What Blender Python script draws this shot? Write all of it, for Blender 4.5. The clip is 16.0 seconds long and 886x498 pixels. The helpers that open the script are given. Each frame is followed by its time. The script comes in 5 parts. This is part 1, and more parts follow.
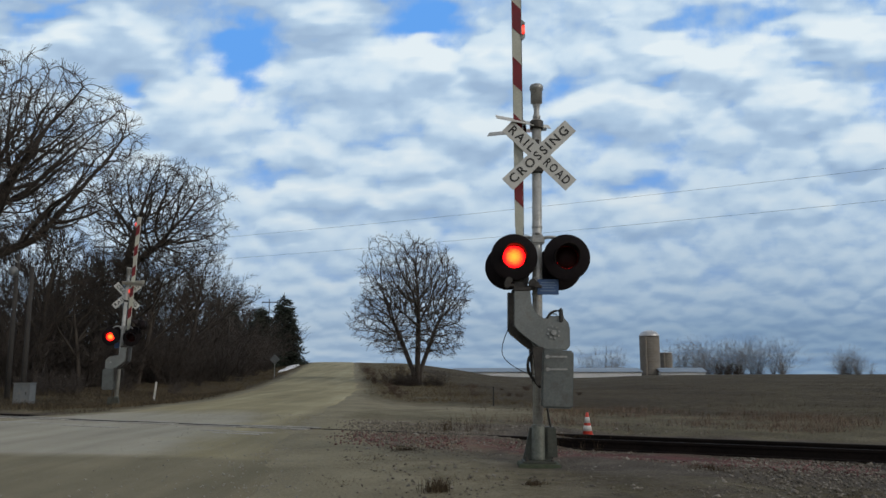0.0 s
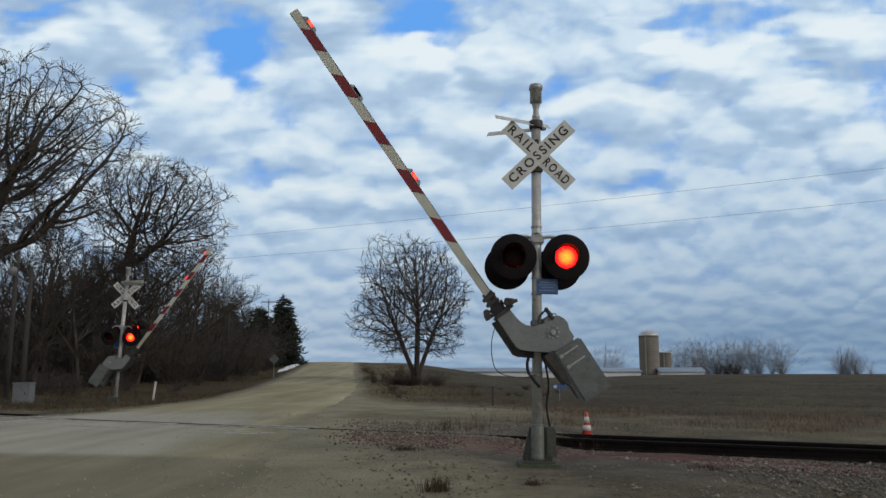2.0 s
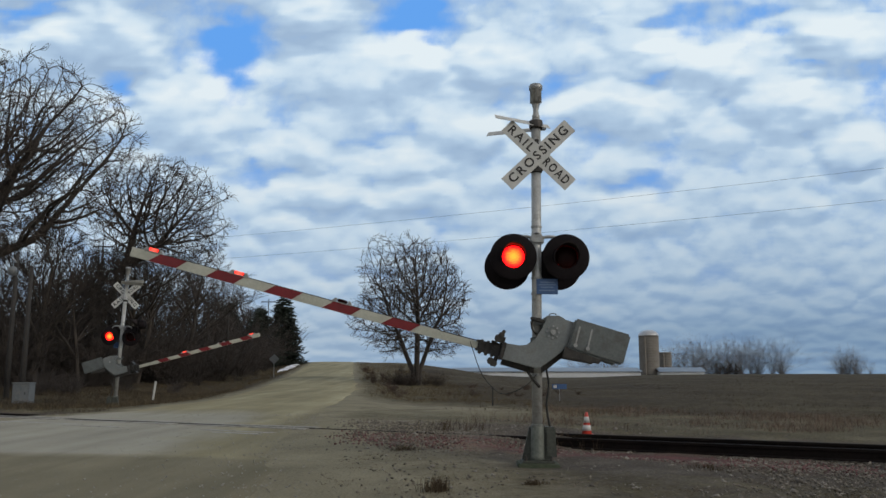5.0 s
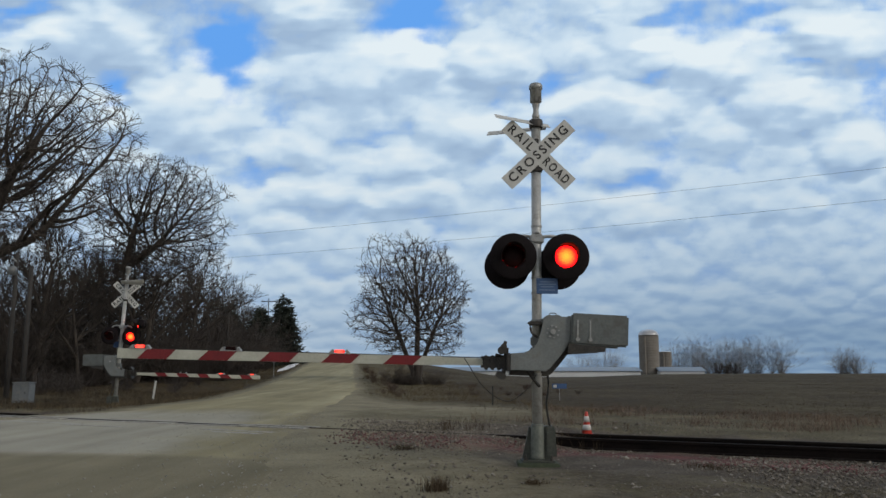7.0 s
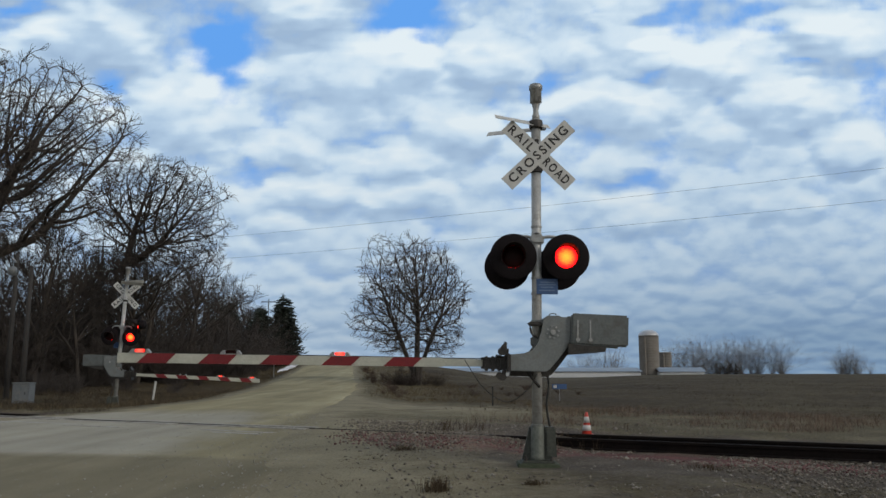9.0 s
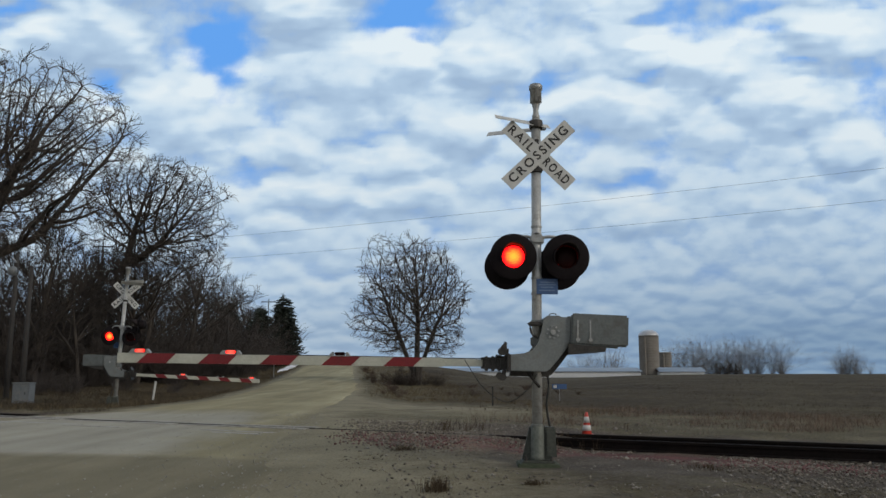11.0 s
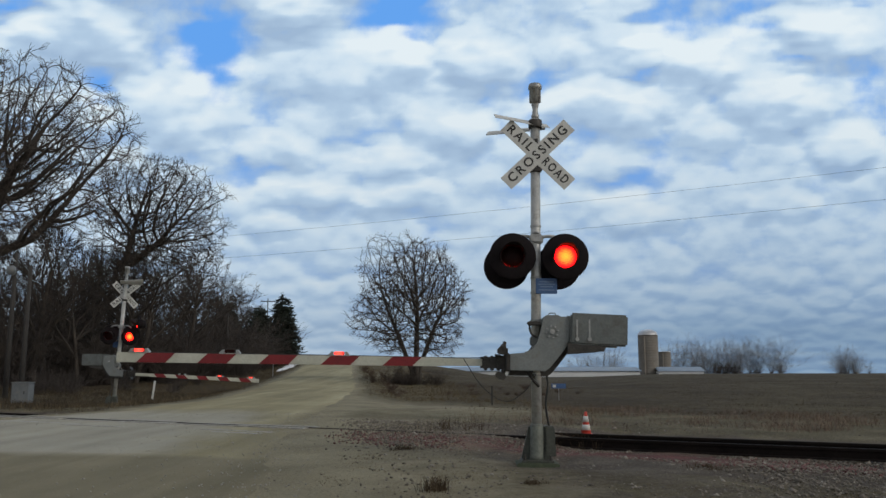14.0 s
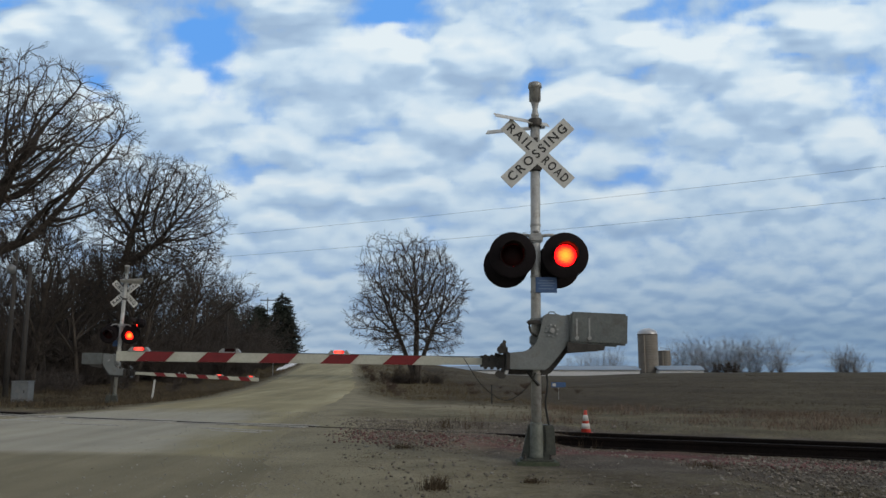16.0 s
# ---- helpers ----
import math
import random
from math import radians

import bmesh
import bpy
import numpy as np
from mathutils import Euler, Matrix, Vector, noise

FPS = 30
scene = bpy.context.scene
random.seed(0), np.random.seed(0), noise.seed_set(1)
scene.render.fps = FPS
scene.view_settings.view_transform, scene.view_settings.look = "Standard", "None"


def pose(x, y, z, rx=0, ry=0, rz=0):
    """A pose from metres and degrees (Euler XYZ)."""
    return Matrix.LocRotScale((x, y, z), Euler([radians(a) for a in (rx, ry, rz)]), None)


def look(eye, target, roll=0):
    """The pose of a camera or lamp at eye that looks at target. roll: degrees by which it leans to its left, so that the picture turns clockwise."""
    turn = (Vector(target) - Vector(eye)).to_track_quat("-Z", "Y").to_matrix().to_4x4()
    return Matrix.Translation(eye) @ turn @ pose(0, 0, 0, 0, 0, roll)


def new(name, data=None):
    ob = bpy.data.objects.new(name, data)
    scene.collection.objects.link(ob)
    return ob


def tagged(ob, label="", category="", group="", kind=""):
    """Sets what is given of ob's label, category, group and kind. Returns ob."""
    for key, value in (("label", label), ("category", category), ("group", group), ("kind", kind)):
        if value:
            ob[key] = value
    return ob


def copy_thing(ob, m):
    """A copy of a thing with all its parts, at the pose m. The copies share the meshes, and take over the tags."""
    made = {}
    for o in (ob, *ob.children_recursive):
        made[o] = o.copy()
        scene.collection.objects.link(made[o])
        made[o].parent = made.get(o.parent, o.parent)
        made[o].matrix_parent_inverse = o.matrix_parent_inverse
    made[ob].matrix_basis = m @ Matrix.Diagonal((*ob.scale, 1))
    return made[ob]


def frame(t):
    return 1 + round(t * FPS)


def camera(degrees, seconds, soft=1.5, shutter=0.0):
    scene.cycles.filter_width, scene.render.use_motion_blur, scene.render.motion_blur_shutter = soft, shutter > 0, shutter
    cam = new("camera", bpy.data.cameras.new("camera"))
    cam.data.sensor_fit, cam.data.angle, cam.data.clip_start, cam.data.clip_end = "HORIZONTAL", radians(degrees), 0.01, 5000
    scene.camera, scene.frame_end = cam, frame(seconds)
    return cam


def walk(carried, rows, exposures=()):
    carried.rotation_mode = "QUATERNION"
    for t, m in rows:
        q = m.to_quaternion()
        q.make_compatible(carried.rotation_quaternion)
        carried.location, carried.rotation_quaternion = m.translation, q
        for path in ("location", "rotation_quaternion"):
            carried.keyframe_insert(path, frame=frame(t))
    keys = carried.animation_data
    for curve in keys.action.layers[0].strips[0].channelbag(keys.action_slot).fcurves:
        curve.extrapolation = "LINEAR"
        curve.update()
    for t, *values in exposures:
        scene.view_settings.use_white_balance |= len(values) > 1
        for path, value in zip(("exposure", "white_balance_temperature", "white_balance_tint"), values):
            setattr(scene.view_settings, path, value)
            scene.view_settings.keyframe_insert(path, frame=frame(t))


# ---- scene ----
cam = camera(58.5, 16.0, soft=1.5)
EYE_H, TILT, PX = 1.27, 8.77, 0.0409
walk(cam, [(t, pose(0, 0, EYE_H, 90 + TILT + PX * dy, 0, PX * dx)) for t, dx, dy in (
    (0.0, 1.2, 0.6), (1.2, 1.0, 0.2), (1.8, 0.2, 0.2), (3.0, 0.0, 0.0), (6.5, 0.0, 0.0), (6.9, 0.0, -0.6), (7.4, -0.3, -1.4), (8.1, -0.2, -1.3),
    (8.5, 0.0, 0.0), (11.5, 0.0, 0.0), (12.5, 0.0, 0.3), (13.0, 0.0, 1.0), (13.5, -0.6, 0.5), (14.0, -1.3, -0.9), (14.5, -1.6, -2.8), (16.0, -1.6, -2.9))])
scene.view_settings.exposure = 0.0

# ---- world and sun: broken cloud, weak sun from the right and behind ----
SUN_AZ, SUN_EL = radians(125), radians(26)
world = bpy.data.worlds.new("sky")
scene.world = world
world.use_nodes = True
wn, wl = world.node_tree.nodes, world.node_tree.links
wn.clear()
sky = wn.new("ShaderNodeTexSky")
sky.sky_type, sky.sun_disc, sky.sun_elevation, sky.sun_rotation = "NISHITA", False, SUN_EL, SUN_AZ
bg = wn.new("ShaderNodeBackground")
bg.inputs[1].default_value = 0.09
wout = wn.new("ShaderNodeOutputWorld")
wcoord = wn.new("ShaderNodeTexCoord")
wnoise = wn.new("ShaderNodeTexNoise")
wnoise.inputs["Scale"].default_value, wnoise.inputs["Detail"].default_value = 5.0, 5.0
wramp = wn.new("ShaderNodeValToRGB")
wramp.color_ramp.elements[0].position, wramp.color_ramp.elements[1].position = 0.36, 0.55
wmix = wn.new("ShaderNodeMix")
wmix.data_type = "RGBA"
wmix.inputs[7].default_value = (5.8, 5.75, 5.7, 1)
wl.new(wcoord.outputs["Generated"], wnoise.inputs["Vector"])
wl.new(wnoise.outputs["Fac"], wramp.inputs["Fac"])
wl.new(wramp.outputs["Color"], wmix.inputs[0])
wl.new(sky.outputs["Color"], wmix.inputs[6])
wl.new(wmix.outputs[2], bg.inputs[0])
wl.new(bg.outputs[0], wout.inputs[0])

sun = new("sun", bpy.data.lights.new("sun", "SUN"))
sun.data.energy, sun.data.angle, sun.data.color = 0.85, radians(12), (1.0, 0.93, 0.82)
sun.matrix_world = look((60 * math.sin(SUN_AZ) , 60 * math.cos(SUN_AZ), 60 * math.tan(SUN_EL)), (0, 0, 0))


# ---- materials ----
def nodes_of(name):
    m = bpy.data.materials.new(name)
    m.use_nodes = True
    nt = m.node_tree
    return m, nt.nodes, nt.links, nt.nodes["Principled BSDF"]


def ramp_node(n, stops):
    r = n.new("ShaderNodeValToRGB")
    e = r.color_ramp.elements
    while len(e) < len(stops):
        e.new(0.5)
    for k, (p, c) in zip(e, stops):
        k.position, k.color = p, (*c, 1)
    return r


def noise_node(n, l, vec, scale, detail=4, rough=0.55):
    t = n.new("ShaderNodeTexNoise")
    t.inputs["Scale"].default_value, t.inputs["Detail"].default_value, t.inputs["Roughness"].default_value = scale, detail, rough
    l.new(vec, t.inputs["Vector"])
    return t.outputs["Fac"]


def mix_node(n, l, fac, a, b, blend="MIX"):
    m = n.new("ShaderNodeMix")
    m.data_type, m.blend_type = "RGBA", blend
    for sock, v in ((m.inputs[0], fac), (m.inputs[6], a), (m.inputs[7], b)):
        if isinstance(v, bpy.types.NodeSocket):
            l.new(v, sock)
        elif isinstance(v, (int, float)):
            sock.default_value = v
        else:
            sock.default_value = (*v, 1)
    return m.outputs[2]


def math_node(n, l, op, a, b=0.0, c=None, clamp=False):
    m = n.new("ShaderNodeMath")
    m.operation, m.use_clamp = op, clamp
    for sock, v in zip(m.inputs, (a, b, c)):
        if v is None:
            continue
        if isinstance(v, bpy.types.NodeSocket):
            l.new(v, sock)
        else:
            sock.default_value = v
    return m.outputs[0]


def bump_node(n, l, p, height, strength, dist):
    b = n.new("ShaderNodeBump")
    b.inputs["Strength"].default_value, b.inputs["Distance"].default_value = strength, dist
    l.new(height, b.inputs["Height"])
    l.new(b.outputs[0], p.inputs["Normal"])


def worn(name, dark, light, rough=0.6, metal=0.0, fine=40, coarse=4, bump=0.2, dist=0.004, stain=None, stain_amount=0.3, vary=0.0):
    """Two-scale coloured surface with fine relief and optional stains."""
    m, n, l, p = nodes_of(name)
    co = n.new("ShaderNodeTexCoord").outputs["Object"]
    a, b = noise_node(n, l, co, fine, 3), noise_node(n, l, co, coarse, 5)
    s = math_node(n, l, "ADD", math_node(n, l, "MULTIPLY", a, 0.45), math_node(n, l, "MULTIPLY", b, 0.55))
    r = ramp_node(n, [(0.36, dark), (0.64, light)])
    l.new(s, r.inputs[0])
    col = r.outputs[0]
    if stain:
        sn = noise_node(n, l, co, coarse * 2.3, 6, 0.7)
        sr = ramp_node(n, [(0.62 - stain_amount * 0.4, (0, 0, 0)), (0.72, (1, 1, 1))])
        l.new(sn, sr.inputs[0])
        col = mix_node(n, l, sr.outputs[0], col, stain)
    if vary:
        oi = n.new("ShaderNodeObjectInfo").outputs["Random"]
        hs = n.new("ShaderNodeHueSaturation")
        l.new(math_node(n, l, "MULTIPLY_ADD", oi, vary, 1 - vary / 2), hs.inputs["Value"])
        l.new(col, hs.inputs["Color"])
        col = hs.outputs[0]
    l.new(col, p.inputs["Base Color"])
    rr = math_node(n, l, "MULTIPLY_ADD", b, 0.3, rough - 0.15, clamp=True)
    l.new(rr, p.inputs["Roughness"])
    p.inputs["Metallic"].default_value = metal
    if bump:
        bump_node(n, l, p, s, bump, dist)
    return m


def glow(name, centre, edge, strength, radius):
    """A lit signal lens: hot centre, red rim, fine ribs."""
    m, n, l, p = nodes_of(name)
    co = n.new("ShaderNodeTexCoord").outputs["Object"]
    le = n.new("ShaderNodeVectorMath")
    le.operation = "LENGTH"
    l.new(co, le.inputs[0])
    d = math_node(n, l, "DIVIDE", le.outputs["Value"], radius)
    d = math_node(n, l, "ADD", d, math_node(n, l, "MULTIPLY_ADD", noise_node(n, l, co, 75, 2), 0.9, -0.45))
    r = ramp_node(n, [(0.16, centre), (0.52, tuple(a * 0.5 + b * 0.5 for a, b in zip(centre, edge))), (0.86, edge)])
    l.new(d, r.inputs[0])
    l.new(r.outputs[0], p.inputs["Emission Color"])
    p.inputs["Emission Strength"].default_value = strength
    p.inputs["Base Color"].default_value = (0.3, 0.02, 0.01, 1)
    return m


GALV = worn("galvanised steel", (0.27, 0.28, 0.28), (0.42, 0.43, 0.43), 0.5, 0.55, 60, 6, 0.1, 0.002, (0.2, 0.19, 0.17), 0.25)
MAST_PAINT = worn("aluminium mast paint", (0.34, 0.35, 0.35), (0.5, 0.51, 0.5), 0.45, 0.35, 30, 3, 0.1, 0.002, (0.24, 0.23, 0.2), 0.3)
MECH = worn("grey cast housing", (0.145, 0.162, 0.165), (0.205, 0.224, 0.226), 0.5, 0.2, 35, 3, 0.15, 0.003, (0.15, 0.15, 0.14), 0.25)
WEIGHT = worn("dull grey counterweight steel", (0.095, 0.11, 0.112), (0.15, 0.166, 0.166), 0.5, 0.3, 35, 3, 0.15, 0.003, (0.09, 0.09, 0.085), 0.35)
BASE_IRON = worn("dark painted cast iron", (0.04, 0.046, 0.04), (0.08, 0.088, 0.076), 0.6, 0.2, 30, 4, 0.3, 0.004, (0.05, 0.05, 0.04), 0.3)
SOCKET = worn("greenish cast socket", (0.1, 0.115, 0.1), (0.18, 0.195, 0.175), 0.6, 0.2, 30, 4, 0.25, 0.004, (0.06, 0.065, 0.055), 0.35)
FOOT = worn("mossy footing", (0.035, 0.05, 0.03), (0.08, 0.095, 0.06), 0.9, 0, 30, 4, 0.4, 0.01)
DARK_STEEL = worn("dark oily steel", (0.02, 0.02, 0.02), (0.06, 0.055, 0.05), 0.5, 0.3, 50, 6, 0.3, 0.004)
BLACK = worn("black painted sheet", (0.008, 0.0065, 0.0075), (0.014, 0.011, 0.013), 0.75, 0.0, 30, 6, 0.1, 0.002)
BLACK.node_tree.nodes["Principled BSDF"].inputs["Specular IOR Level"].default_value = 0.12
HOOD = worn("dull black hood sheet", (0.02, 0.017, 0.018), (0.036, 0.03, 0.031), 0.6, 0.0, 30, 6, 0.1, 0.002)
HOOD.node_tree.nodes["Principled BSDF"].inputs["Specular IOR Level"].default_value = 0.12
SIGN_WHITE = worn("weathered white sheeting", (0.47, 0.48, 0.47), (0.6, 0.61, 0.59), 0.5, 0, 60, 5, 0.05, 0.001, (0.42, 0.42, 0.4), 0.25)
SIGN_BLACK = worn("black lettering", (0.012, 0.012, 0.012), (0.03, 0.03, 0.03), 0.5, 0, 60, 5, 0)
ARM_WHITE = worn("white gate arm sheeting", (0.36, 0.375, 0.32), (0.5, 0.51, 0.45), 0.5, 0, 40, 3, 0.1, 0.002, (0.38, 0.37, 0.32), 0.3)
ARM_RED = worn("red reflective sheeting", (0.12, 0.006, 0.01), (0.2, 0.011, 0.016), 0.4, 0, 40, 4, 0.05, 0.001)
LENS_DARK = worn("unlit red lens", (0.008, 0.0012, 0.0012), (0.018, 0.002, 0.002), 0.5, 0, 80, 10, 0.3, 0.003)
LENS_DARK.node_tree.nodes["Principled BSDF"].inputs["Specular IOR Level"].default_value = 0.12
LENS_LIT = glow("lit red lens", (1.0, 0.17, 0.014), (1.0, 0.004, 0.006), 4.2, 0.15)
GATE_LIT = glow("lit gate lamp", (1.0, 0.16, 0.1), (1.0, 0.02, 0.015), 1.5, 0.09)
BLUE_SIGN = worn("faded blue sign", (0.03, 0.075, 0.19), (0.05, 0.11, 0.25), 0.5, 0, 60, 5, 0.05, 0.001)
PALE = worn("pale lettering", (0.1, 0.16, 0.27), (0.15, 0.22, 0.34), 0.5, 0, 60, 5, 0)
RUBBER = worn("black rubber cable", (0.01, 0.01, 0.01), (0.03, 0.03, 0.03), 0.6, 0, 80, 8, 0.2, 0.002)
RAIL = worn("rusty rail steel", (0.007, 0.006, 0.006), (0.017, 0.013, 0.012), 0.8, 0.1, 30, 3, 0.3, 0.004)
RAIL.node_tree.nodes["Principled BSDF"].inputs["Specular IOR Level"].default_value = 0.1
RAIL_TOP = worn("worn rail head", (0.012, 0.011, 0.011), (0.028, 0.025, 0.024), 0.8, 0.0, 30, 3, 0.05, 0.001)
RAIL_TOP.node_tree.nodes["Principled BSDF"].inputs["Specular IOR Level"].default_value = 0.15
TIE = worn("creosoted timber", (0.014, 0.011, 0.009), (0.035, 0.028, 0.022), 0.85, 0, 40, 4, 0.6, 0.01, vary=0.5)
PANEL = worn("weathered crossing panel", (0.24, 0.23, 0.2), (0.42, 0.41, 0.37), 0.85, 0, 30, 2, 0.5, 0.01, (0.1, 0.09, 0.08), 0.3, 0.2)
BARK = worn("grey brown bark", (0.028, 0.024, 0.021), (0.076, 0.065, 0.057), 0.95, 0, 18, 1.5, 0.6, 0.02, vary=0.35)
TWIG = worn("brown twigs", (0.03, 0.024, 0.021), (0.08, 0.065, 0.055), 0.9, 0, 10, 0.5, 0, vary=0.35)
DARKTWIG = worn("dark thicket twigs", (0.028, 0.024, 0.022), (0.074, 0.061, 0.054), 0.95, 0, 10, 0.5, 0, vary=0.4)
SCRUB = worn("russet dead scrub", (0.04, 0.027, 0.02), (0.11, 0.076, 0.058), 0.95, 0, 6, 0.5, 0, vary=0.4)
# far twigs: distance haze is painted in as a paler, greyer base colour
HAZED_TWIG = worn("grey twigs paled by painted haze", (0.15, 0.15, 0.155), (0.25, 0.24, 0.24), 0.95, 0, 4, 0.3, 0, vary=0.3)
NEEDLE = worn("dark conifer needles", (0.006, 0.011, 0.008), (0.022, 0.032, 0.022), 0.9, 0, 6, 0.8, 0, vary=0.3)
POLE_WOOD = worn("weathered pole timber", (0.022, 0.021, 0.021), (0.052, 0.049, 0.047), 0.9, 0, 30, 2, 0.4, 0.01)
CONCRETE = worn("silo concrete", (0.15, 0.14, 0.125), (0.23, 0.215, 0.19), 0.9, 0, 3, 0.2, 0.3, 0.02, (0.16, 0.14, 0.12), 0.35)
DOME_METAL = worn("silo dome metal", (0.35, 0.36, 0.38), (0.55, 0.56, 0.58), 0.4, 0.5, 5, 0.5, 0.1, 0.01)
BARN_WHITE = worn("white barn cladding", (0.5, 0.53, 0.55), (0.65, 0.67, 0.69), 0.6, 0, 2, 0.15, 0.1, 0.01)
BARN_ROOF = worn("grey blue metal roof", (0.16, 0.2, 0.25), (0.25, 0.29, 0.34), 0.5, 0.3, 2, 0.15, 0.1, 0.01)
SNOW = worn("old snow", (0.6, 0.63, 0.68), (0.8, 0.82, 0.86), 0.7, 0, 8, 1, 0.3, 0.03)
ORANGE = worn("faded orange plastic", (0.5, 0.05, 0.035), (0.64, 0.085, 0.06), 0.5, 0, 30, 5, 0.1, 0.003)
CABINET = worn("pale grey cabinet", (0.12, 0.135, 0.145), (0.19, 0.205, 0.215), 0.5, 0.2, 20, 2, 0.1, 0.003, (0.2, 0.19, 0.18), 0.2)


def ground_material():
    """Dead turf, dark tilled field, ballast and gravel spill, chosen by the zone layers of the mesh."""
    m, n, l, p = nodes_of("ground")
    co = n.new("ShaderNodeTexCoord").outputs["Object"]

    def layer(name):
        a = n.new("ShaderNodeAttribute")
        a.attribute_name = name
        return a.outputs["Fac"]

    def pick(sc, stops):
        f = math_node(n, l, "ADD", math_node(n, l, "MULTIPLY", noise_node(n, l, co, sc[0], 4, 0.65), 0.55), math_node(n, l, "MULTIPLY", noise_node(n, l, co, sc[1], 4), 0.45))
        r = ramp_node(n, stops)
        l.new(f, r.inputs[0])
        return r.outputs[0]

    turf = pick((14, 0.8), [(0.36, (0.062, 0.053, 0.033)), (0.52, (0.122, 0.107, 0.067)), (0.66, (0.2, 0.178, 0.116))])
    field = pick((2.2, 0.09), [(0.36, (0.03, 0.02, 0.012)), (0.5, (0.058, 0.044, 0.024)), (0.58, (0.085, 0.073, 0.039)), (0.68, (0.12, 0.098, 0.058))])
    ballast = pick((28, 1.0), [(0.34, (0.04, 0.034, 0.028)), (0.5, (0.1, 0.085, 0.068)), (0.66, (0.19, 0.165, 0.135))])
    red = pick((22, 1.6), [(0.4, (0.07, 0.028, 0.026)), (0.64, (0.19, 0.085, 0.08))])
    gravel = pick((30, 0.7), [(0.36, (0.17, 0.153, 0.104)), (0.64, (0.33, 0.303, 0.21))])
    ragged = math_node(n, l, "MULTIPLY_ADD", noise_node(n, l, co, 1.7, 6, 0.7), 1.4, -0.7)

    def blend(a, b, name, hard=2.5):
        f = math_node(n, l, "ADD", layer(name), ragged)
        f = math_node(n, l, "MULTIPLY_ADD", math_node(n, l, "SUBTRACT", f, 0.5), hard, 0.5, clamp=True)
        return mix_node(n, l, f, a, b)

    col = blend(turf, field, "field")
    col = blend(col, ballast, "ballast")
    col = blend(col, red, "red", 1.6)
    col = blend(col, gravel, "gravel", 1.4)
    l.new(col, p.inputs["Base Color"])
    p.inputs["Roughness"].default_value = 0.95
    p.inputs["Specular IOR Level"].default_value = 0.2
    bump_node(n, l, p, math_node(n, l, "ADD", noise_node(n, l, co, 22, 5, 0.7), math_node(n, l, "MULTIPLY", noise_node(n, l, co, 2.5, 4), 2.0)), 0.8, 0.05)
    return m


def road_material():
    m, n, l, p = nodes_of("gravel road")
    co = n.new("ShaderNodeTexCoord").outputs["Object"]
    mp = n.new("ShaderNodeMapping")
    mp.inputs["Rotation"].default_value = (0, 0, radians(-7.5))
    mp.inputs["Scale"].default_value = (1.0, 0.07, 1.0)
    l.new(co, mp.inputs["Vector"])
    tracks = noise_node(n, l, mp.outputs[0], 1.1, 4, 0.6)
    patches = noise_node(n, l, co, 0.35, 5, 0.6)
    grit = noise_node(n, l, co, 45, 4, 0.7)
    r = ramp_node(n, [(0.34, (0.19, 0.17, 0.1)), (0.5, (0.3, 0.272, 0.165)), (0.64, (0.42, 0.385, 0.25))])
    s = math_node(n, l, "ADD", math_node(n, l, "MULTIPLY", tracks, 0.5), math_node(n, l, "ADD", math_node(n, l, "MULTIPLY", patches, 0.3), math_node(n, l, "MULTIPLY", grit, 0.2)))
    l.new(s, r.inputs[0])
    wet = n.new("ShaderNodeAttribute")
    wet.attribute_name = "worn"
    f = math_node(n, l, "ADD", wet.outputs["Fac"], math_node(n, l, "MULTIPLY_ADD", noise_node(n, l, co, 0.9, 6, 0.65), 0.9, -0.45))
    f = math_node(n, l, "MULTIPLY_ADD", math_node(n, l, "SUBTRACT", f, 0.5), 1.8, 0.5, clamp=True)
    pale = ramp_node(n, [(0.35, (0.26, 0.25, 0.2)), (0.65, (0.43, 0.415, 0.345))])
    l.new(s, pale.inputs[0])
    col = mix_node(n, l, f, r.outputs[0], pale.outputs[0])
    damp = n.new("ShaderNodeAttribute")
    damp.attribute_name = "damp"
    g = math_node(n, l, "ADD", damp.outputs["Fac"], math_node(n, l, "MULTIPLY_ADD", noise_node(n, l, co, 0.7, 6, 0.65), 0.8, -0.4))
    g = math_node(n, l, "MULTIPLY_ADD", math_node(n, l, "SUBTRACT", g, 0.5), 1.6, 0.5, clamp=True)
    dirt = ramp_node(n, [(0.35, (0.12, 0.108, 0.068)), (0.65, (0.27, 0.245, 0.165))])
    l.new(s, dirt.inputs[0])
    col = mix_node(n, l, g, col, dirt.outputs[0])
    l.new(col, p.inputs["Base Color"])
    p.inputs["Roughness"].default_value = 0.9
    p.inputs["Specular IOR Level"].default_value = 0.25
    bump_node(n, l, p, math_node(n, l, "ADD", grit, math_node(n, l, "MULTIPLY", tracks, 2.0)), 0.5, 0.03)
    return m


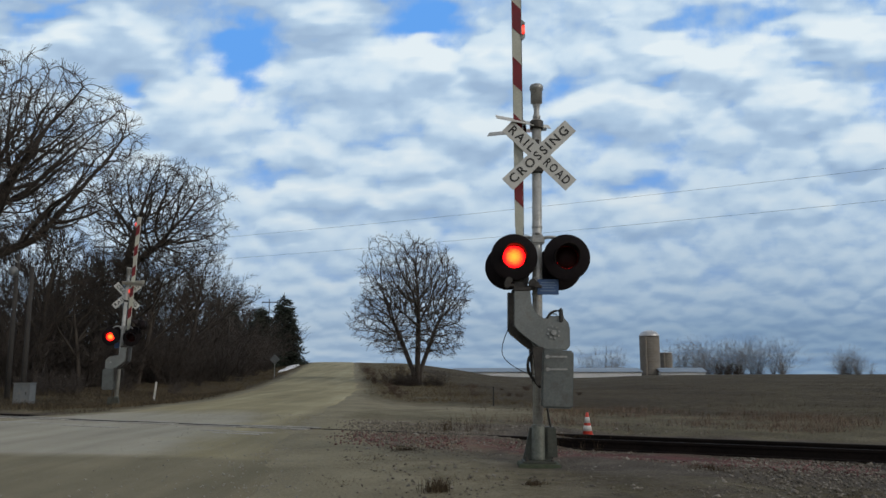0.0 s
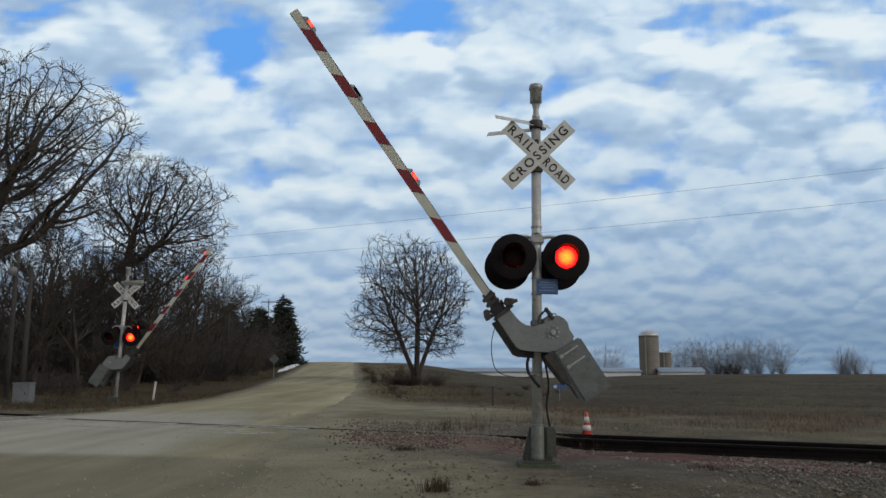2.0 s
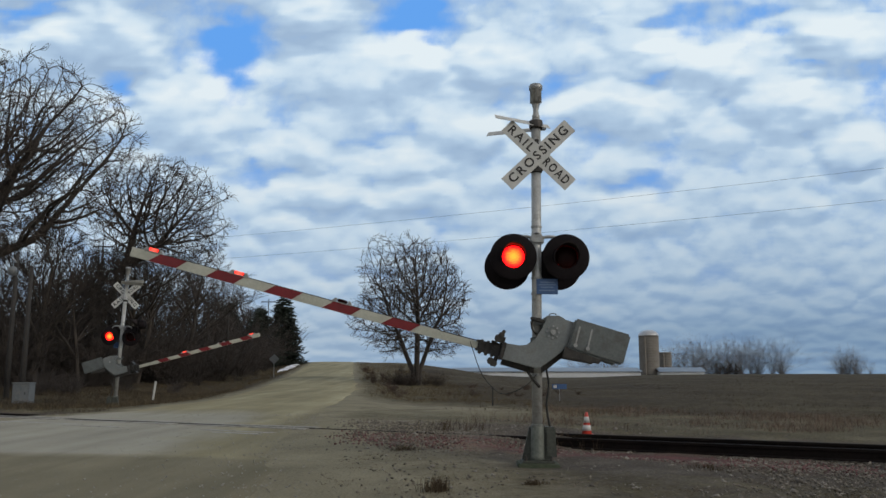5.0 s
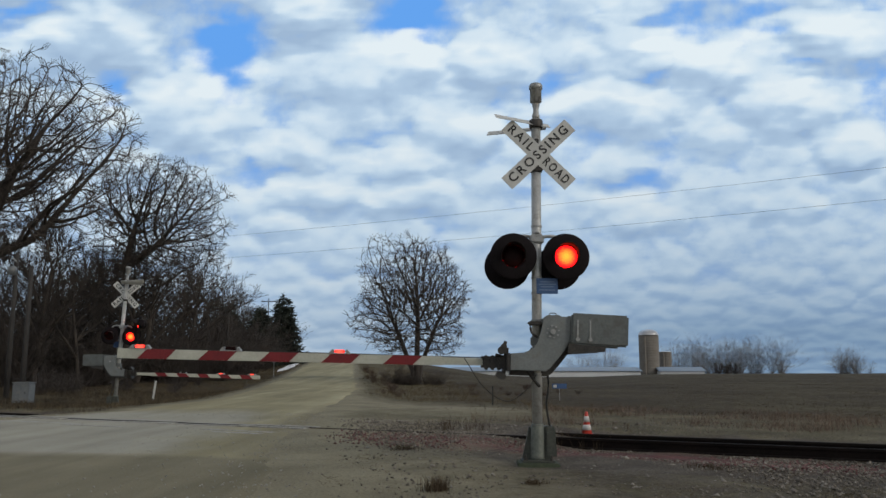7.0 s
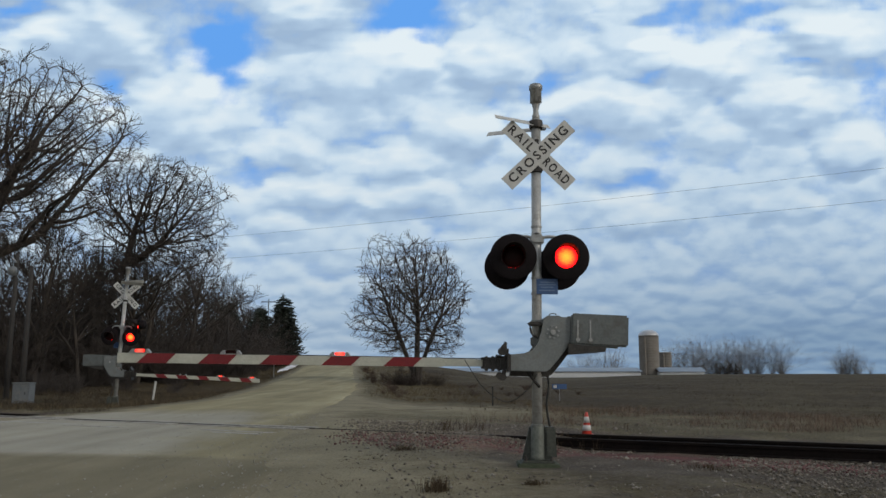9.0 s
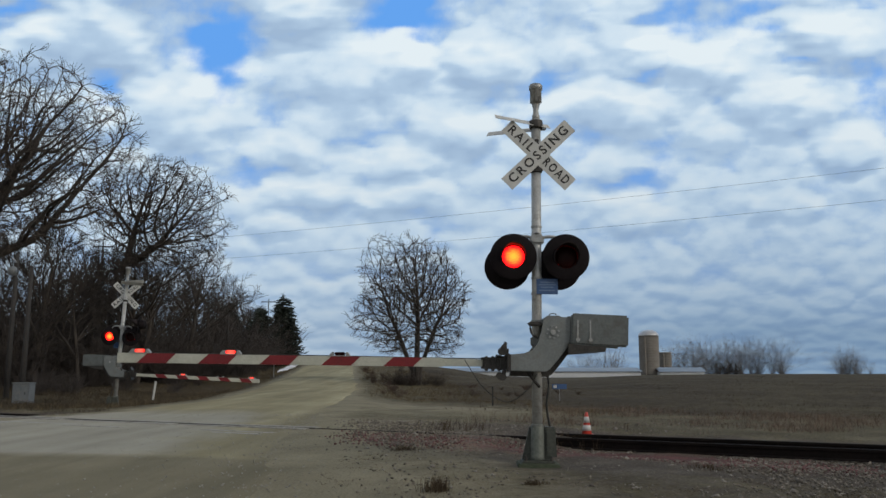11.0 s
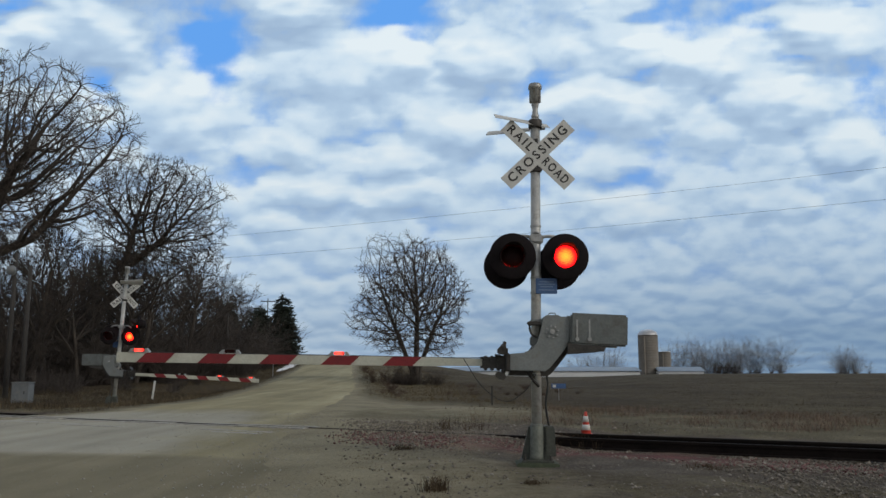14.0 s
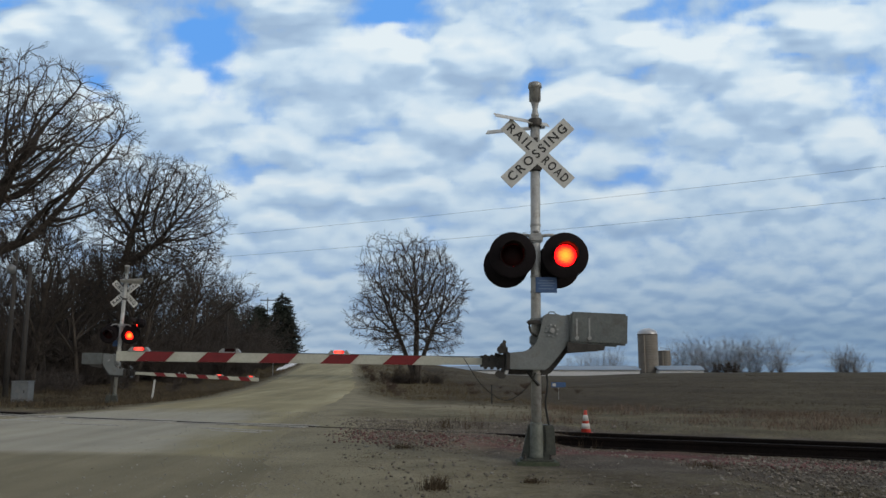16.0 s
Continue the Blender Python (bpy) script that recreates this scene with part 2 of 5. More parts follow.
def cloud_material():
    """Broken cloud seen from below: bright tops, grey undersides, blue gaps, by the thickness layers of the sheet."""
    m = bpy.data.materials.new("cloud layer")
    m.use_nodes = True
    n, l = m.node_tree.nodes, m.node_tree.links
    n.clear()
    co = n.new("ShaderNodeTexCoord").outputs["Object"]
    sep = n.new("ShaderNodeSeparateXYZ")
    l.new(co, sep.inputs[0])

    def layer(name):
        a = n.new("ShaderNodeAttribute")
        a.attribute_name = name
        return a.outputs["Fac"]

    # fine shreds that keep their apparent size as they recede
    away = math_node(n, l, "MAXIMUM", sep.outputs[1], 50.0)
    rise = math_node(n, l, "ADD", math_node(n, l, "DIVIDE", sep.outputs[2], away), 0.1)
    v = n.new("ShaderNodeCombineXYZ")
    l.new(math_node(n, l, "MULTIPLY", math_node(n, l, "DIVIDE", sep.outputs[0], away), 4.2), v.inputs[0])
    l.new(math_node(n, l, "MULTIPLY", math_node(n, l, "LOGARITHM", rise, 2.718), 2.0), v.inputs[1])
    wisp = math_node(n, l, "SUBTRACT", noise_node(n, l, v.outputs[0], 6.5, 5, 0.6), 0.5)
    mass, above = layer("mass"), layer("mass_above")
    cover = ramp_node(n, [(0.06, (0, 0, 0)), (0.56, (1, 1, 1))])
    cover.color_ramp.interpolation = "EASE"
    l.new(math_node(n, l, "MULTIPLY_ADD", wisp, 0.5, math_node(n, l, "MULTIPLY_ADD", mass, 0.55, 0.19)), cover.inputs[0])
    lit = math_node(n, l, "MULTIPLY_ADD", math_node(n, l, "SUBTRACT", mass, above), 0.74, 0.5)
    lit = math_node(n, l, "MULTIPLY_ADD", wisp, 0.36, lit)
    deep = math_node(n, l, "MULTIPLY", math_node(n, l, "MULTIPLY_ADD", rise, 2.4, -1.1, clamp=True), math_node(n, l, "MULTIPLY_ADD", math_node(n, l, "DIVIDE", sep.outputs[0], away), -1.6, 0.45, clamp=True))
    lit = math_node(n, l, "SUBTRACT", lit, deep)
    tone = ramp_node(n, [(0.05, (0.345, 0.48, 0.66)), (0.37, (0.45, 0.6, 0.77)), (0.58, (0.608, 0.745, 0.865)), (0.9, (0.77, 0.86, 0.91))])
    l.new(lit, tone.inputs[0])
    far = math_node(n, l, "MULTIPLY", math_node(n, l, "SUBTRACT", sep.outputs[1], 700.0), 0.00042, clamp=True)
    blue = mix_node(n, l, far, (0.13, 0.37, 0.86), (0.42, 0.54, 0.7))
    col = mix_node(n, l, cover.outputs[0], blue, tone.outputs[0])
    # the deck closes and greys towards the horizon
    col = mix_node(n, l, math_node(n, l, "MULTIPLY", far, 0.34), col, (0.31, 0.395, 0.51))
    east = math_node(n, l, "MULTIPLY", far, math_node(n, l, "MULTIPLY_ADD", math_node(n, l, "DIVIDE", sep.outputs[0], away), 1.0, 0.62, clamp=True))
    col = mix_node(n, l, east, col, mix_node(n, l, 1.0, col, (0.45, 0.54, 0.64), "MULTIPLY"))
    e = n.new("ShaderNodeEmission")
    l.new(col, e.inputs[0])
    e.inputs[1].default_value = 1.0
    o = n.new("ShaderNodeOutputMaterial")
    l.new(e.outputs[0], o.inputs[0])
    return m


# ---- building helpers ----
def link_mesh(name, bm, material, smooth=False):
    me = bpy.data.meshes.new(name)
    bmesh.ops.recalc_face_normals(bm, faces=bm.faces)
    bm.to_mesh(me)
    bm.free()
    for m in material if isinstance(material, (list, tuple)) else [material]:
        me.materials.append(m)
    if smooth:
        me.shade_smooth()
    return me


def part(name, bm, material, parent, label="", at=None, smooth=False):
    """One mesh object under a thing or a part."""
    ob = new(name, link_mesh(name, bm, material, smooth))
    ob.parent = parent
    if at is not None:
        ob.matrix_basis = at
    return tagged(ob, label)


def thing(name, label, category, at, group="", kind=""):
    ob = new(name)
    ob.matrix_basis = at
    ob.empty_display_size = 0.2
    return tagged(ob, label, category, group, kind)


def solid(name, bm, material, label, category, at=None, group="", kind="", smooth=False):
    ob = new(name, link_mesh(name, bm, material, smooth))
    if at is not None:
        ob.matrix_basis = at
    return tagged(ob, label, category, group, kind)


def box(bm, x0, x1, y0, y1, z0, z1, bevel=0.0, m=None):
    r = bmesh.ops.create_cube(bm, size=1.0)
    vs = r["verts"]
    for v in vs:
        v.co = Vector((x0 + (v.co.x + 0.5) * (x1 - x0), y0 + (v.co.y + 0.5) * (y1 - y0), z0 + (v.co.z + 0.5) * (z1 - z0)))
    if bevel:
        es = list({e for v in vs for e in v.link_edges})
        g = bmesh.ops.bevel(bm, geom=es, offset=bevel, segments=2, affect="EDGES")
        vs = list({v for v in vs if v.is_valid} | set(g["verts"]))
    if m is not None:
        bmesh.ops.transform(bm, matrix=m, verts=vs)
    return bm


def rod(bm, p, q, r0, r1=None, n=12):
    p, q = Vector(p), Vector(q)
    d = q - p
    m = Matrix.Translation((p + q) / 2) @ d.to_track_quat("Z", "Y").to_matrix().to_4x4()
    bmesh.ops.create_cone(bm, cap_ends=True, segments=n, radius1=r0, radius2=r0 if r1 is None else r1, depth=d.length, matrix=m)
    return bm


def lathe(bm, profile, n=24, m=None, caps=True):
    """Turn a profile of (radius, height) about z."""
    rings = []
    for r, z in profile:
        rings.append([bm.verts.new((r * math.cos(2 * math.pi * k / n), r * math.sin(2 * math.pi * k / n), z)) for k in range(n)])
    for a, b in zip(rings, rings[1:]):
        for k in range(n):
            bm.faces.new((a[k], a[(k + 1) % n], b[(k + 1) % n], b[k]))
    if caps and profile[0][0] > 0:
        bm.faces.new(rings[0][::-1])
    if caps and profile[-1][0] > 0:
        bm.faces.new(rings[-1])
    if m is not None:
        bmesh.ops.transform(bm, matrix=m, verts=[v for r in rings for v in r])
    return bm


def plate(bm, outline, y0, y1, bevel=0.0):
    """An outline in x and z, given thickness in y."""
    a = [bm.verts.new((x, y0, z)) for x, z in outline]
    b = [bm.verts.new((x, y1, z)) for x, z in outline]
    fs = [bm.faces.new(a), bm.faces.new(b[::-1])]
    k = len(a)
    for i in range(k):
        fs.append(bm.faces.new((a[i], b[i], b[(i + 1) % k], a[(i + 1) % k])))
    if bevel:
        es = list({e for f in fs[:2] for e in f.edges})
        bmesh.ops.bevel(bm, geom=es, offset=bevel, segments=2, affect="EDGES")
    return bm


def tube(bm, pts, r, n=6):
    """A bent cable through points, smoothed."""
    pts = [Vector(p) for p in pts]
    fine = []
    for i in range(len(pts) - 1):
        a, b, c, d = pts[max(i - 1, 0)], pts[i], pts[i + 1], pts[min(i + 2, len(pts) - 1)]
        for k in range(5):
            t = k / 5
            fine.append(0.5 * (2 * b + (c - a) * t + (2 * a - 5 * b + 4 * c - d) * t * t + (3 * b - a - 3 * c + d) * t ** 3))
    fine.append(pts[-1])
    rings = []
    for i, p in enumerate(fine):
        d = (fine[min(i + 1, len(fine) - 1)] - fine[max(i - 1, 0)]).normalized()
        q = d.to_track_quat("Z", "Y")
        rings.append([bm.verts.new(p + q @ Vector((r * math.cos(2 * math.pi * k / n), r * math.sin(2 * math.pi * k / n), 0))) for k in range(n)])
    for a, b in zip(rings, rings[1:]):
        for k in range(n):
            bm.faces.new((a[k], a[(k + 1) % n], b[(k + 1) % n], b[k]))
    return bm


def lettering(text, size, thick=0.0015):
    """A mesh of flat raised letters, centred, in the xy plane."""
    cu = bpy.data.curves.new("lettering", "FONT")
    cu.body, cu.size, cu.align_x, cu.align_y, cu.extrude, cu.offset = text, size, "CENTER", "CENTER", thick, 0.0035
    cu.resolution_u, cu.space_character = 3, 1.35
    ob = bpy.data.objects.new("lettering", cu)
    scene.collection.objects.link(ob)
    bpy.context.view_layer.update()
    me = bpy.data.meshes.new_from_object(ob.evaluated_get(bpy.context.evaluated_depsgraph_get()))
    me.materials.clear()
    bpy.data.objects.remove(ob)
    return me


def mesh_arrays(name, verts, faces, material, smooth=False):
    me = bpy.data.meshes.new(name)
    me.from_pydata(verts, [], faces)
    for m in material if isinstance(material, (list, tuple)) else [material]:
        me.materials.append(m)
    if smooth:
        me.shade_smooth()
    return me


def B():
    return bmesh.new()


# ---- the lie of the land ----
def step(a, b, x):
    t = np.clip((x - a) / (b - a), 0, 1)
    return t * t * (3 - 2 * t)


ROAD_Y = np.array([-30, 0, 8, 14, 18, 24, 33, 48, 69, 107, 118, 150, 220])
ROAD_L = np.array([-9, -9.5, -10, -11.5, -11.5, -9.6, -9.3, -11.3, -13.8, -18.1, -19.4, -23, -31])
ROAD_R = np.array([1.4, -0.6, -1.6, -2.5, -2.9, -3.3, -3.9, -4.9, -7.5, -11.8, -13.0, -16.6, -25])
RAIL_A = np.array([6.63, 12.16])
RAIL_D = np.array([-0.896, 0.444])
RAIL_N = np.array([0.444, 0.896])
RAIL_Z = 0.10


def along(x, y):
    return (x - RAIL_A[0]) * RAIL_D[0] + (y - RAIL_A[1]) * RAIL_D[1]


def across(x, y):
    """Metres beyond the middle of the track."""
    return (x - RAIL_A[0]) * RAIL_N[0] + (y - RAIL_A[1]) * RAIL_N[1] - 0.75


def road_span(y):
    return np.interp(y, ROAD_Y, ROAD_L), np.interp(y, ROAD_Y, ROAD_R)


def height(x, y):
    """Height of the ground at a place."""
    x, y = np.asarray(x, float), np.asarray(y, float)
    hill = np.interp(y, [-40, 0, 20, 30, 48, 69, 88, 107, 118, 135, 200, 400, 900, 4900], [0, 0, 0.08, 0.12, 0.2, 0.75, 1.42, 2.2, 2.58, 2.4, 0.5, -3, -10, -60])
    field = np.interp(y, [-40, 0, 20, 30, 60, 110, 170, 200, 260, 400, 900, 4900], [0, 0, -0.05, -0.1, 0.15, 0.35, 0.5, 0.45, 0.2, -0.1, -3, -60])
    field = field - 0.85 * np.exp(-((x / np.maximum(y, 1) - 0.15) / 0.09) ** 2) * step(50, 110, y)
    c = np.interp(y, ROAD_Y, (ROAD_L + ROAD_R) / 2)
    w = step(5 + 0.02 * y, 14 + 0.14 * y, x - c)
    z = hill * (1 - w) + field * w
    l, r = road_span(y)
    off = np.maximum(l - x, x - r)
    s = np.abs(across(x, y))
    verge = step(0.3, 3.0, off) * step(24, 34, y) * (1 - step(90, 130, y))
    z = z - 0.28 * verge + 0.35 * step(3.0, 9.0, off) * step(26, 40, y) * (x < c) * (1 - step(90, 140, y))
    a = along(x, y)
    trough = (1 - step(1.5, 3.2, s)) * np.maximum(1 - step(4.5, 7.0, a), step(19.5, 21.5, a))
    fill = (1 - step(1.6, 4.0, s)) * (1 - np.maximum(1 - step(4.5, 7.0, a), step(19.5, 21.5, a)))
    z = np.where(np.abs(y) < 400, z * (1 - trough) - 0.10 * trough, z)
    z = z * (1 - fill) + (RAIL_Z - 0.01) * fill
    # worn hollow round the near mast
    return z - 0.075 * np.exp(-((x - 1.3) ** 2 + (y - 11.1) ** 2) / 0.5)


# ---- cloud layer, drifting ----
# where the larger cumulus and the blue gaps stand: side and rise per metre away, half width, half height
BANKS = [(-0.115, 0.398, 0.112, 0.049), (-0.337, 0.339, 0.087, 0.048), (-0.485, 0.437, 0.095, 0.052), (-0.181, 0.469, 0.067, 0.044), (0.064, 0.402, 0.057, 0.044), (0.245, 0.421, 0.066, 0.036), (0.216, 0.347, 0.087, 0.037), (0.352, 0.308, 0.050, 0.032), (0.458, 0.343, 0.066, 0.033), (0.525, 0.445, 0.075, 0.040), (-0.069, 0.274, 0.066, 0.030), (-0.202, 0.286, 0.055, 0.032), (-0.164, 0.229, 0.065, 0.023), (-0.039, 0.225, 0.059, 0.022), (0.442, 0.214, 0.047, 0.021), (0.266, 0.195, 0.048, 0.018), (0.023, 0.316, 0.056, 0.032), (0.535, 0.289, 0.047, 0.031), (-0.206, 0.188, 0.036, 0.018), (0.357, 0.398, 0.055, 0.036)]
GAPS = [(-0.293, 0.425, 0.035, 0.064, 1), (-0.052, 0.477, 0.061, 0.036, 1), (-0.106, 0.291, 0.040, 0.017, 0.6), (0.253, 0.242, 0.052, 0.011, 0.6), (0.303, 0.465, 0.035, 0.028, 0.5), (0.570, 0.402, 0.033, 0.036, 0.4), (-0.564, 0.484, 0.040, 0.023, 0.6), (0.140, 0.374, 0.027, 0.023, 0.4), (0.399, 0.477, 0.047, 0.024, 0.5), (-0.436, 0.370, 0.028, 0.023, 0.6), (-0.143, 0.122, 0.032, 0.010, 0.3), (-0.253, 0.259, 0.025, 0.019, 0.4), (0.478, 0.421, 0.039, 0.014, 0.35), (0.107, 0.236, 0.044, 0.011, 0.3)]


def bank_mass(u, v):
    """Thickness of the cloud along the way (u, v) from the crossing."""
    k = 1 / (max(v, 0.0) + 0.34)
    wu = u + (noise.noise((u * k * 10, v * 44, 2.0)) * 0.02 + noise.noise((u * k * 22, v * 90, 5.0)) * 0.012) * (v + 0.12) * 2.2
    wv = v + (noise.noise((u * k * 10, v * 44, 8.0)) * 0.017 + noise.noise((u * k * 22, v * 90, 11.0)) * 0.011) * (v + 0.07) * 2.2
    heap = 0.0
    for cu, cv, ru, rv in BANKS:
        b = (wv - cv) / (rv if wv > cv else rv * 0.75)
        q = ((wu - cu) / ru) ** 2 + b * b
        if q < 1.4:
            heap = max(heap, 1.2 * ((1.4 - q) / 1.4) ** 0.75)
    g = 7.8 * math.log(wv + 0.055) if wv > -0.03 else -30.0
    high = float(step(0.1, 0.26, v))
    cell = 0.0
    for share, wide in ((high, 14.0), (1 - high, 23.0)):
        if share > 0:
            p = Vector((wu * wide, g, 0.0))
            cell += share * (0.8 - noise.voronoi(p)[0][0] ** 1.3 + 0.3 * (0.7 - noise.voronoi(p * 2.3 + Vector((4, 9, 0)))[0][0]))
    gap = sum(w * math.exp(-((wu - cu) / ru) ** 2 - ((wv - cv) / rv) ** 2) for cu, cv, ru, rv, w in GAPS)
    return 0.36 + 0.46 * heap + 0.62 * cell - 1.1 * gap


def cloud_sheet():
    us = np.concatenate([np.linspace(-3.0, -0.72, 12), np.linspace(-0.7, 0.7, 330), np.linspace(0.72, 3.0, 12)])
    vs = np.concatenate([np.linspace(-0.012, 0.1, 70), np.linspace(0.103, 0.54, 120), np.linspace(0.56, 0.8, 8)])
    verts, mass, over = [], [], []
    for v in vs:
        for u in us:
            a = 345 / 4850 ** 2 * (1 + (0.55 * u) ** 2)
            y = (-v + math.sqrt(v * v + 4 * a * 300)) / (2 * a)
            verts.append((u * y, y, v * y))
            mass.append(bank_mass(u, v))
            over.append(bank_mass(u + 0.012 * (v + 0.05), v + 0.068 * (v + 0.05)))
    k = len(us)
    faces = [(j * k + i, j * k + i + 1, (j + 1) * k + i + 1, (j + 1) * k + i) for j in range(len(vs) - 1) for i in range(k - 1)]
    me = mesh_arrays("cloud_layer", verts, faces, cloud_material(), True)
    for name, val in (("mass", mass), ("mass_above", over)):
        me.attributes.new(name, "FLOAT", "POINT").data.foreach_set("value", np.array(val, dtype=np.float32))
    return tagged(new("cloud_layer", me), "broken grey and white cloud layer with blue gaps", "sky", kind="structure")


clouds = cloud_sheet()


# ---- ground, road ----
def ground_sheet():
    ys = np.concatenate([np.linspace(-60, 4, 17), np.linspace(4.4, 30, 110), np.linspace(30.6, 140, 120), np.linspace(145, 420, 34), np.geomspace(450, 4880, 16)])
    us = np.concatenate([np.linspace(-1, -0.46, 14), np.linspace(-0.45, 0.45, 150), np.linspace(0.46, 1, 14)])
    Y, U = np.meshgrid(ys, us, indexing="ij")
    X = U * (28 + 1.45 * np.abs(Y)) + np.where(np.abs(U) > 0.45, np.sign(U) * (np.abs(U) - 0.45) * 300, 0)
    Z = height(X, Y)
    rng = np.random.default_rng(4)
    l, r = road_span(Y)
    off = np.maximum(l - X, X - r)
    bumps = np.array([noise.noise((x * 0.9, y * 0.9, 0)) * 0.03 + noise.noise((x * 0.15, y * 0.15, 3)) * 0.06 for x, y in zip(X.ravel(), Y.ravel())]).reshape(X.shape)
    Z = Z + bumps * step(0.2, 2.5, off) - 0.05 * (1 - step(-1.0, 0.0, off))
    k = Y.shape[1]
    idx = np.arange(Y.size).reshape(Y.shape)
    faces = np.stack([idx[:-1, :-1], idx[:-1, 1:], idx[1:, 1:], idx[1:, :-1]], -1).reshape(-1, 4)
    verts = np.stack([X, Y, Z], -1).reshape(-1, 3)
    me = mesh_arrays("ground", verts.tolist(), faces.tolist(), ground_material(), True)
    S, A = across(X, Y), along(X, Y)
    pull = np.exp(-((Y - 28 + 0.25 * X) / 7.0) ** 2) * step(-6, -3, X) * (1 - step(0.5, 5.5, X))
    zones = {
        "field": 0.85 * (1 - step(-13, -10, X)) * step(2.2, 3.2, S) + step(8, 13, S) * step(-4, 4, X + 0.02 * Y) * 0.9 + step(60, 90, Y) * 0.3,
        "ballast": (1 - step(2.0, 4.2, np.abs(S + 0.9))) * step(0, 1.5, off) * 1.1 + 0.45 * (1 - step(2.5, 6.5, np.abs(X - 4.5 - 0.0 * Y))) * (Y < 13) * (Y > 5),
        "red": (1 - step(0.5, 1.6, np.abs(S + 2.1))) * (1 - step(9.5, 12, A)) * 0.75,
        "gravel": (1 - step(-0.4, 1.0, off)) * 1.0 + pull * 0.85 + 0.85 * (1 - step(0.6, 4.6, off)) * (1 - step(18, 22, Y)),
    }
    for name, val in zones.items():
        at = me.attributes.new(name, "FLOAT", "POINT")
        at.data.foreach_set("value", np.ascontiguousarray(val, dtype=np.float32).ravel())
    ob = new("ground", me)
    return tagged(ob, "dead winter turf, tilled brown field and spilled ballast", "ground", kind="structure")


def road_strip():
    ys = np.concatenate([np.linspace(-30, 4, 18), np.linspace(4.3, 40, 140), np.linspace(40.6, 124, 110), np.linspace(128, 215, 20)])
    us = np.linspace(0, 1, 41)
    verts, worn_at = [], []
    for y in ys:
        l, r = road_span(y)
        l += noise.noise((0.0, y * 0.35, 1.0)) * 0.35 + noise.noise((0, y * 1.7, 5.0)) * 0.12
        r += noise.noise((9.0, y * 0.35, 1.0)) * 0.35 + noise.noise((9.0, y * 1.7, 5.0)) * 0.15
        for u in us:
            x = l + (r - l) * u
            crown = 0.05 * (1 - (2 * u - 1) ** 2) + 0.012 * noise.noise((x * 1.6, y * 0.25, 7.0)) + 0.02 * noise.noise((x * 0.4, y * 0.2, 2.0))
            edge = -0.09 * max(0, abs(2 * u - 1) - 0.9) * 10
            s = abs(float(across(x, y)))
            z = float(height(x, y)) + crown + edge
            if s < 4:
                k = 1 - float(step(1.4, 4.0, s))
                z = z * (1 - k) + (RAIL_Z - 0.012 + min(edge * 0.6, 0)) * k
            verts.append((x, y, z))
            worn_at.append(float(step(10.2, 12.0, y + 0.05 * x) * (1 - step(18, 24, y + 0.3 * x)) * step(0.04, 0.36, 1 - u)))
    k = len(us)
    faces = [(j * k + i, j * k + i + 1, (j + 1) * k + i + 1, (j + 1) * k + i) for j in range(len(ys) - 1) for i in range(k - 1)]
    me = mesh_arrays("road", verts, faces, road_material(), True)
    at = me.attributes.new("worn", "FLOAT", "POINT")
    at.data.foreach_set("value", np.array(worn_at, dtype=np.float32))
    at = me.attributes.new("damp", "FLOAT", "POINT")
    at.data.foreach_set("value", np.array([max(1.0 - float(step(10.7, 11.9, y + 0.05 * x)), 0.7 * float(step(0.78, 1.0, (i % k) / (k - 1))) * float(1 - step(22, 34, y))) for i, (x, y, z) in enumerate(verts)], dtype=np.float32))
    ob = new("road", me)
    return tagged(ob, "tan gravel road climbing over a rise", "road", kind="structure")


ground = ground_sheet()
road = road_strip()


# ---- railway track ----
def rail_pose(s, n=0.0, z=0.0):
    """A place s metres along the near rail and n metres beyond it; local x runs along the rail."""
    p = RAIL_A + RAIL_D * s + RAIL_N * n
    return pose(p[0], p[1], z, 0, 0, math.degrees(math.atan2(RAIL_D[1], RAIL_D[0])))


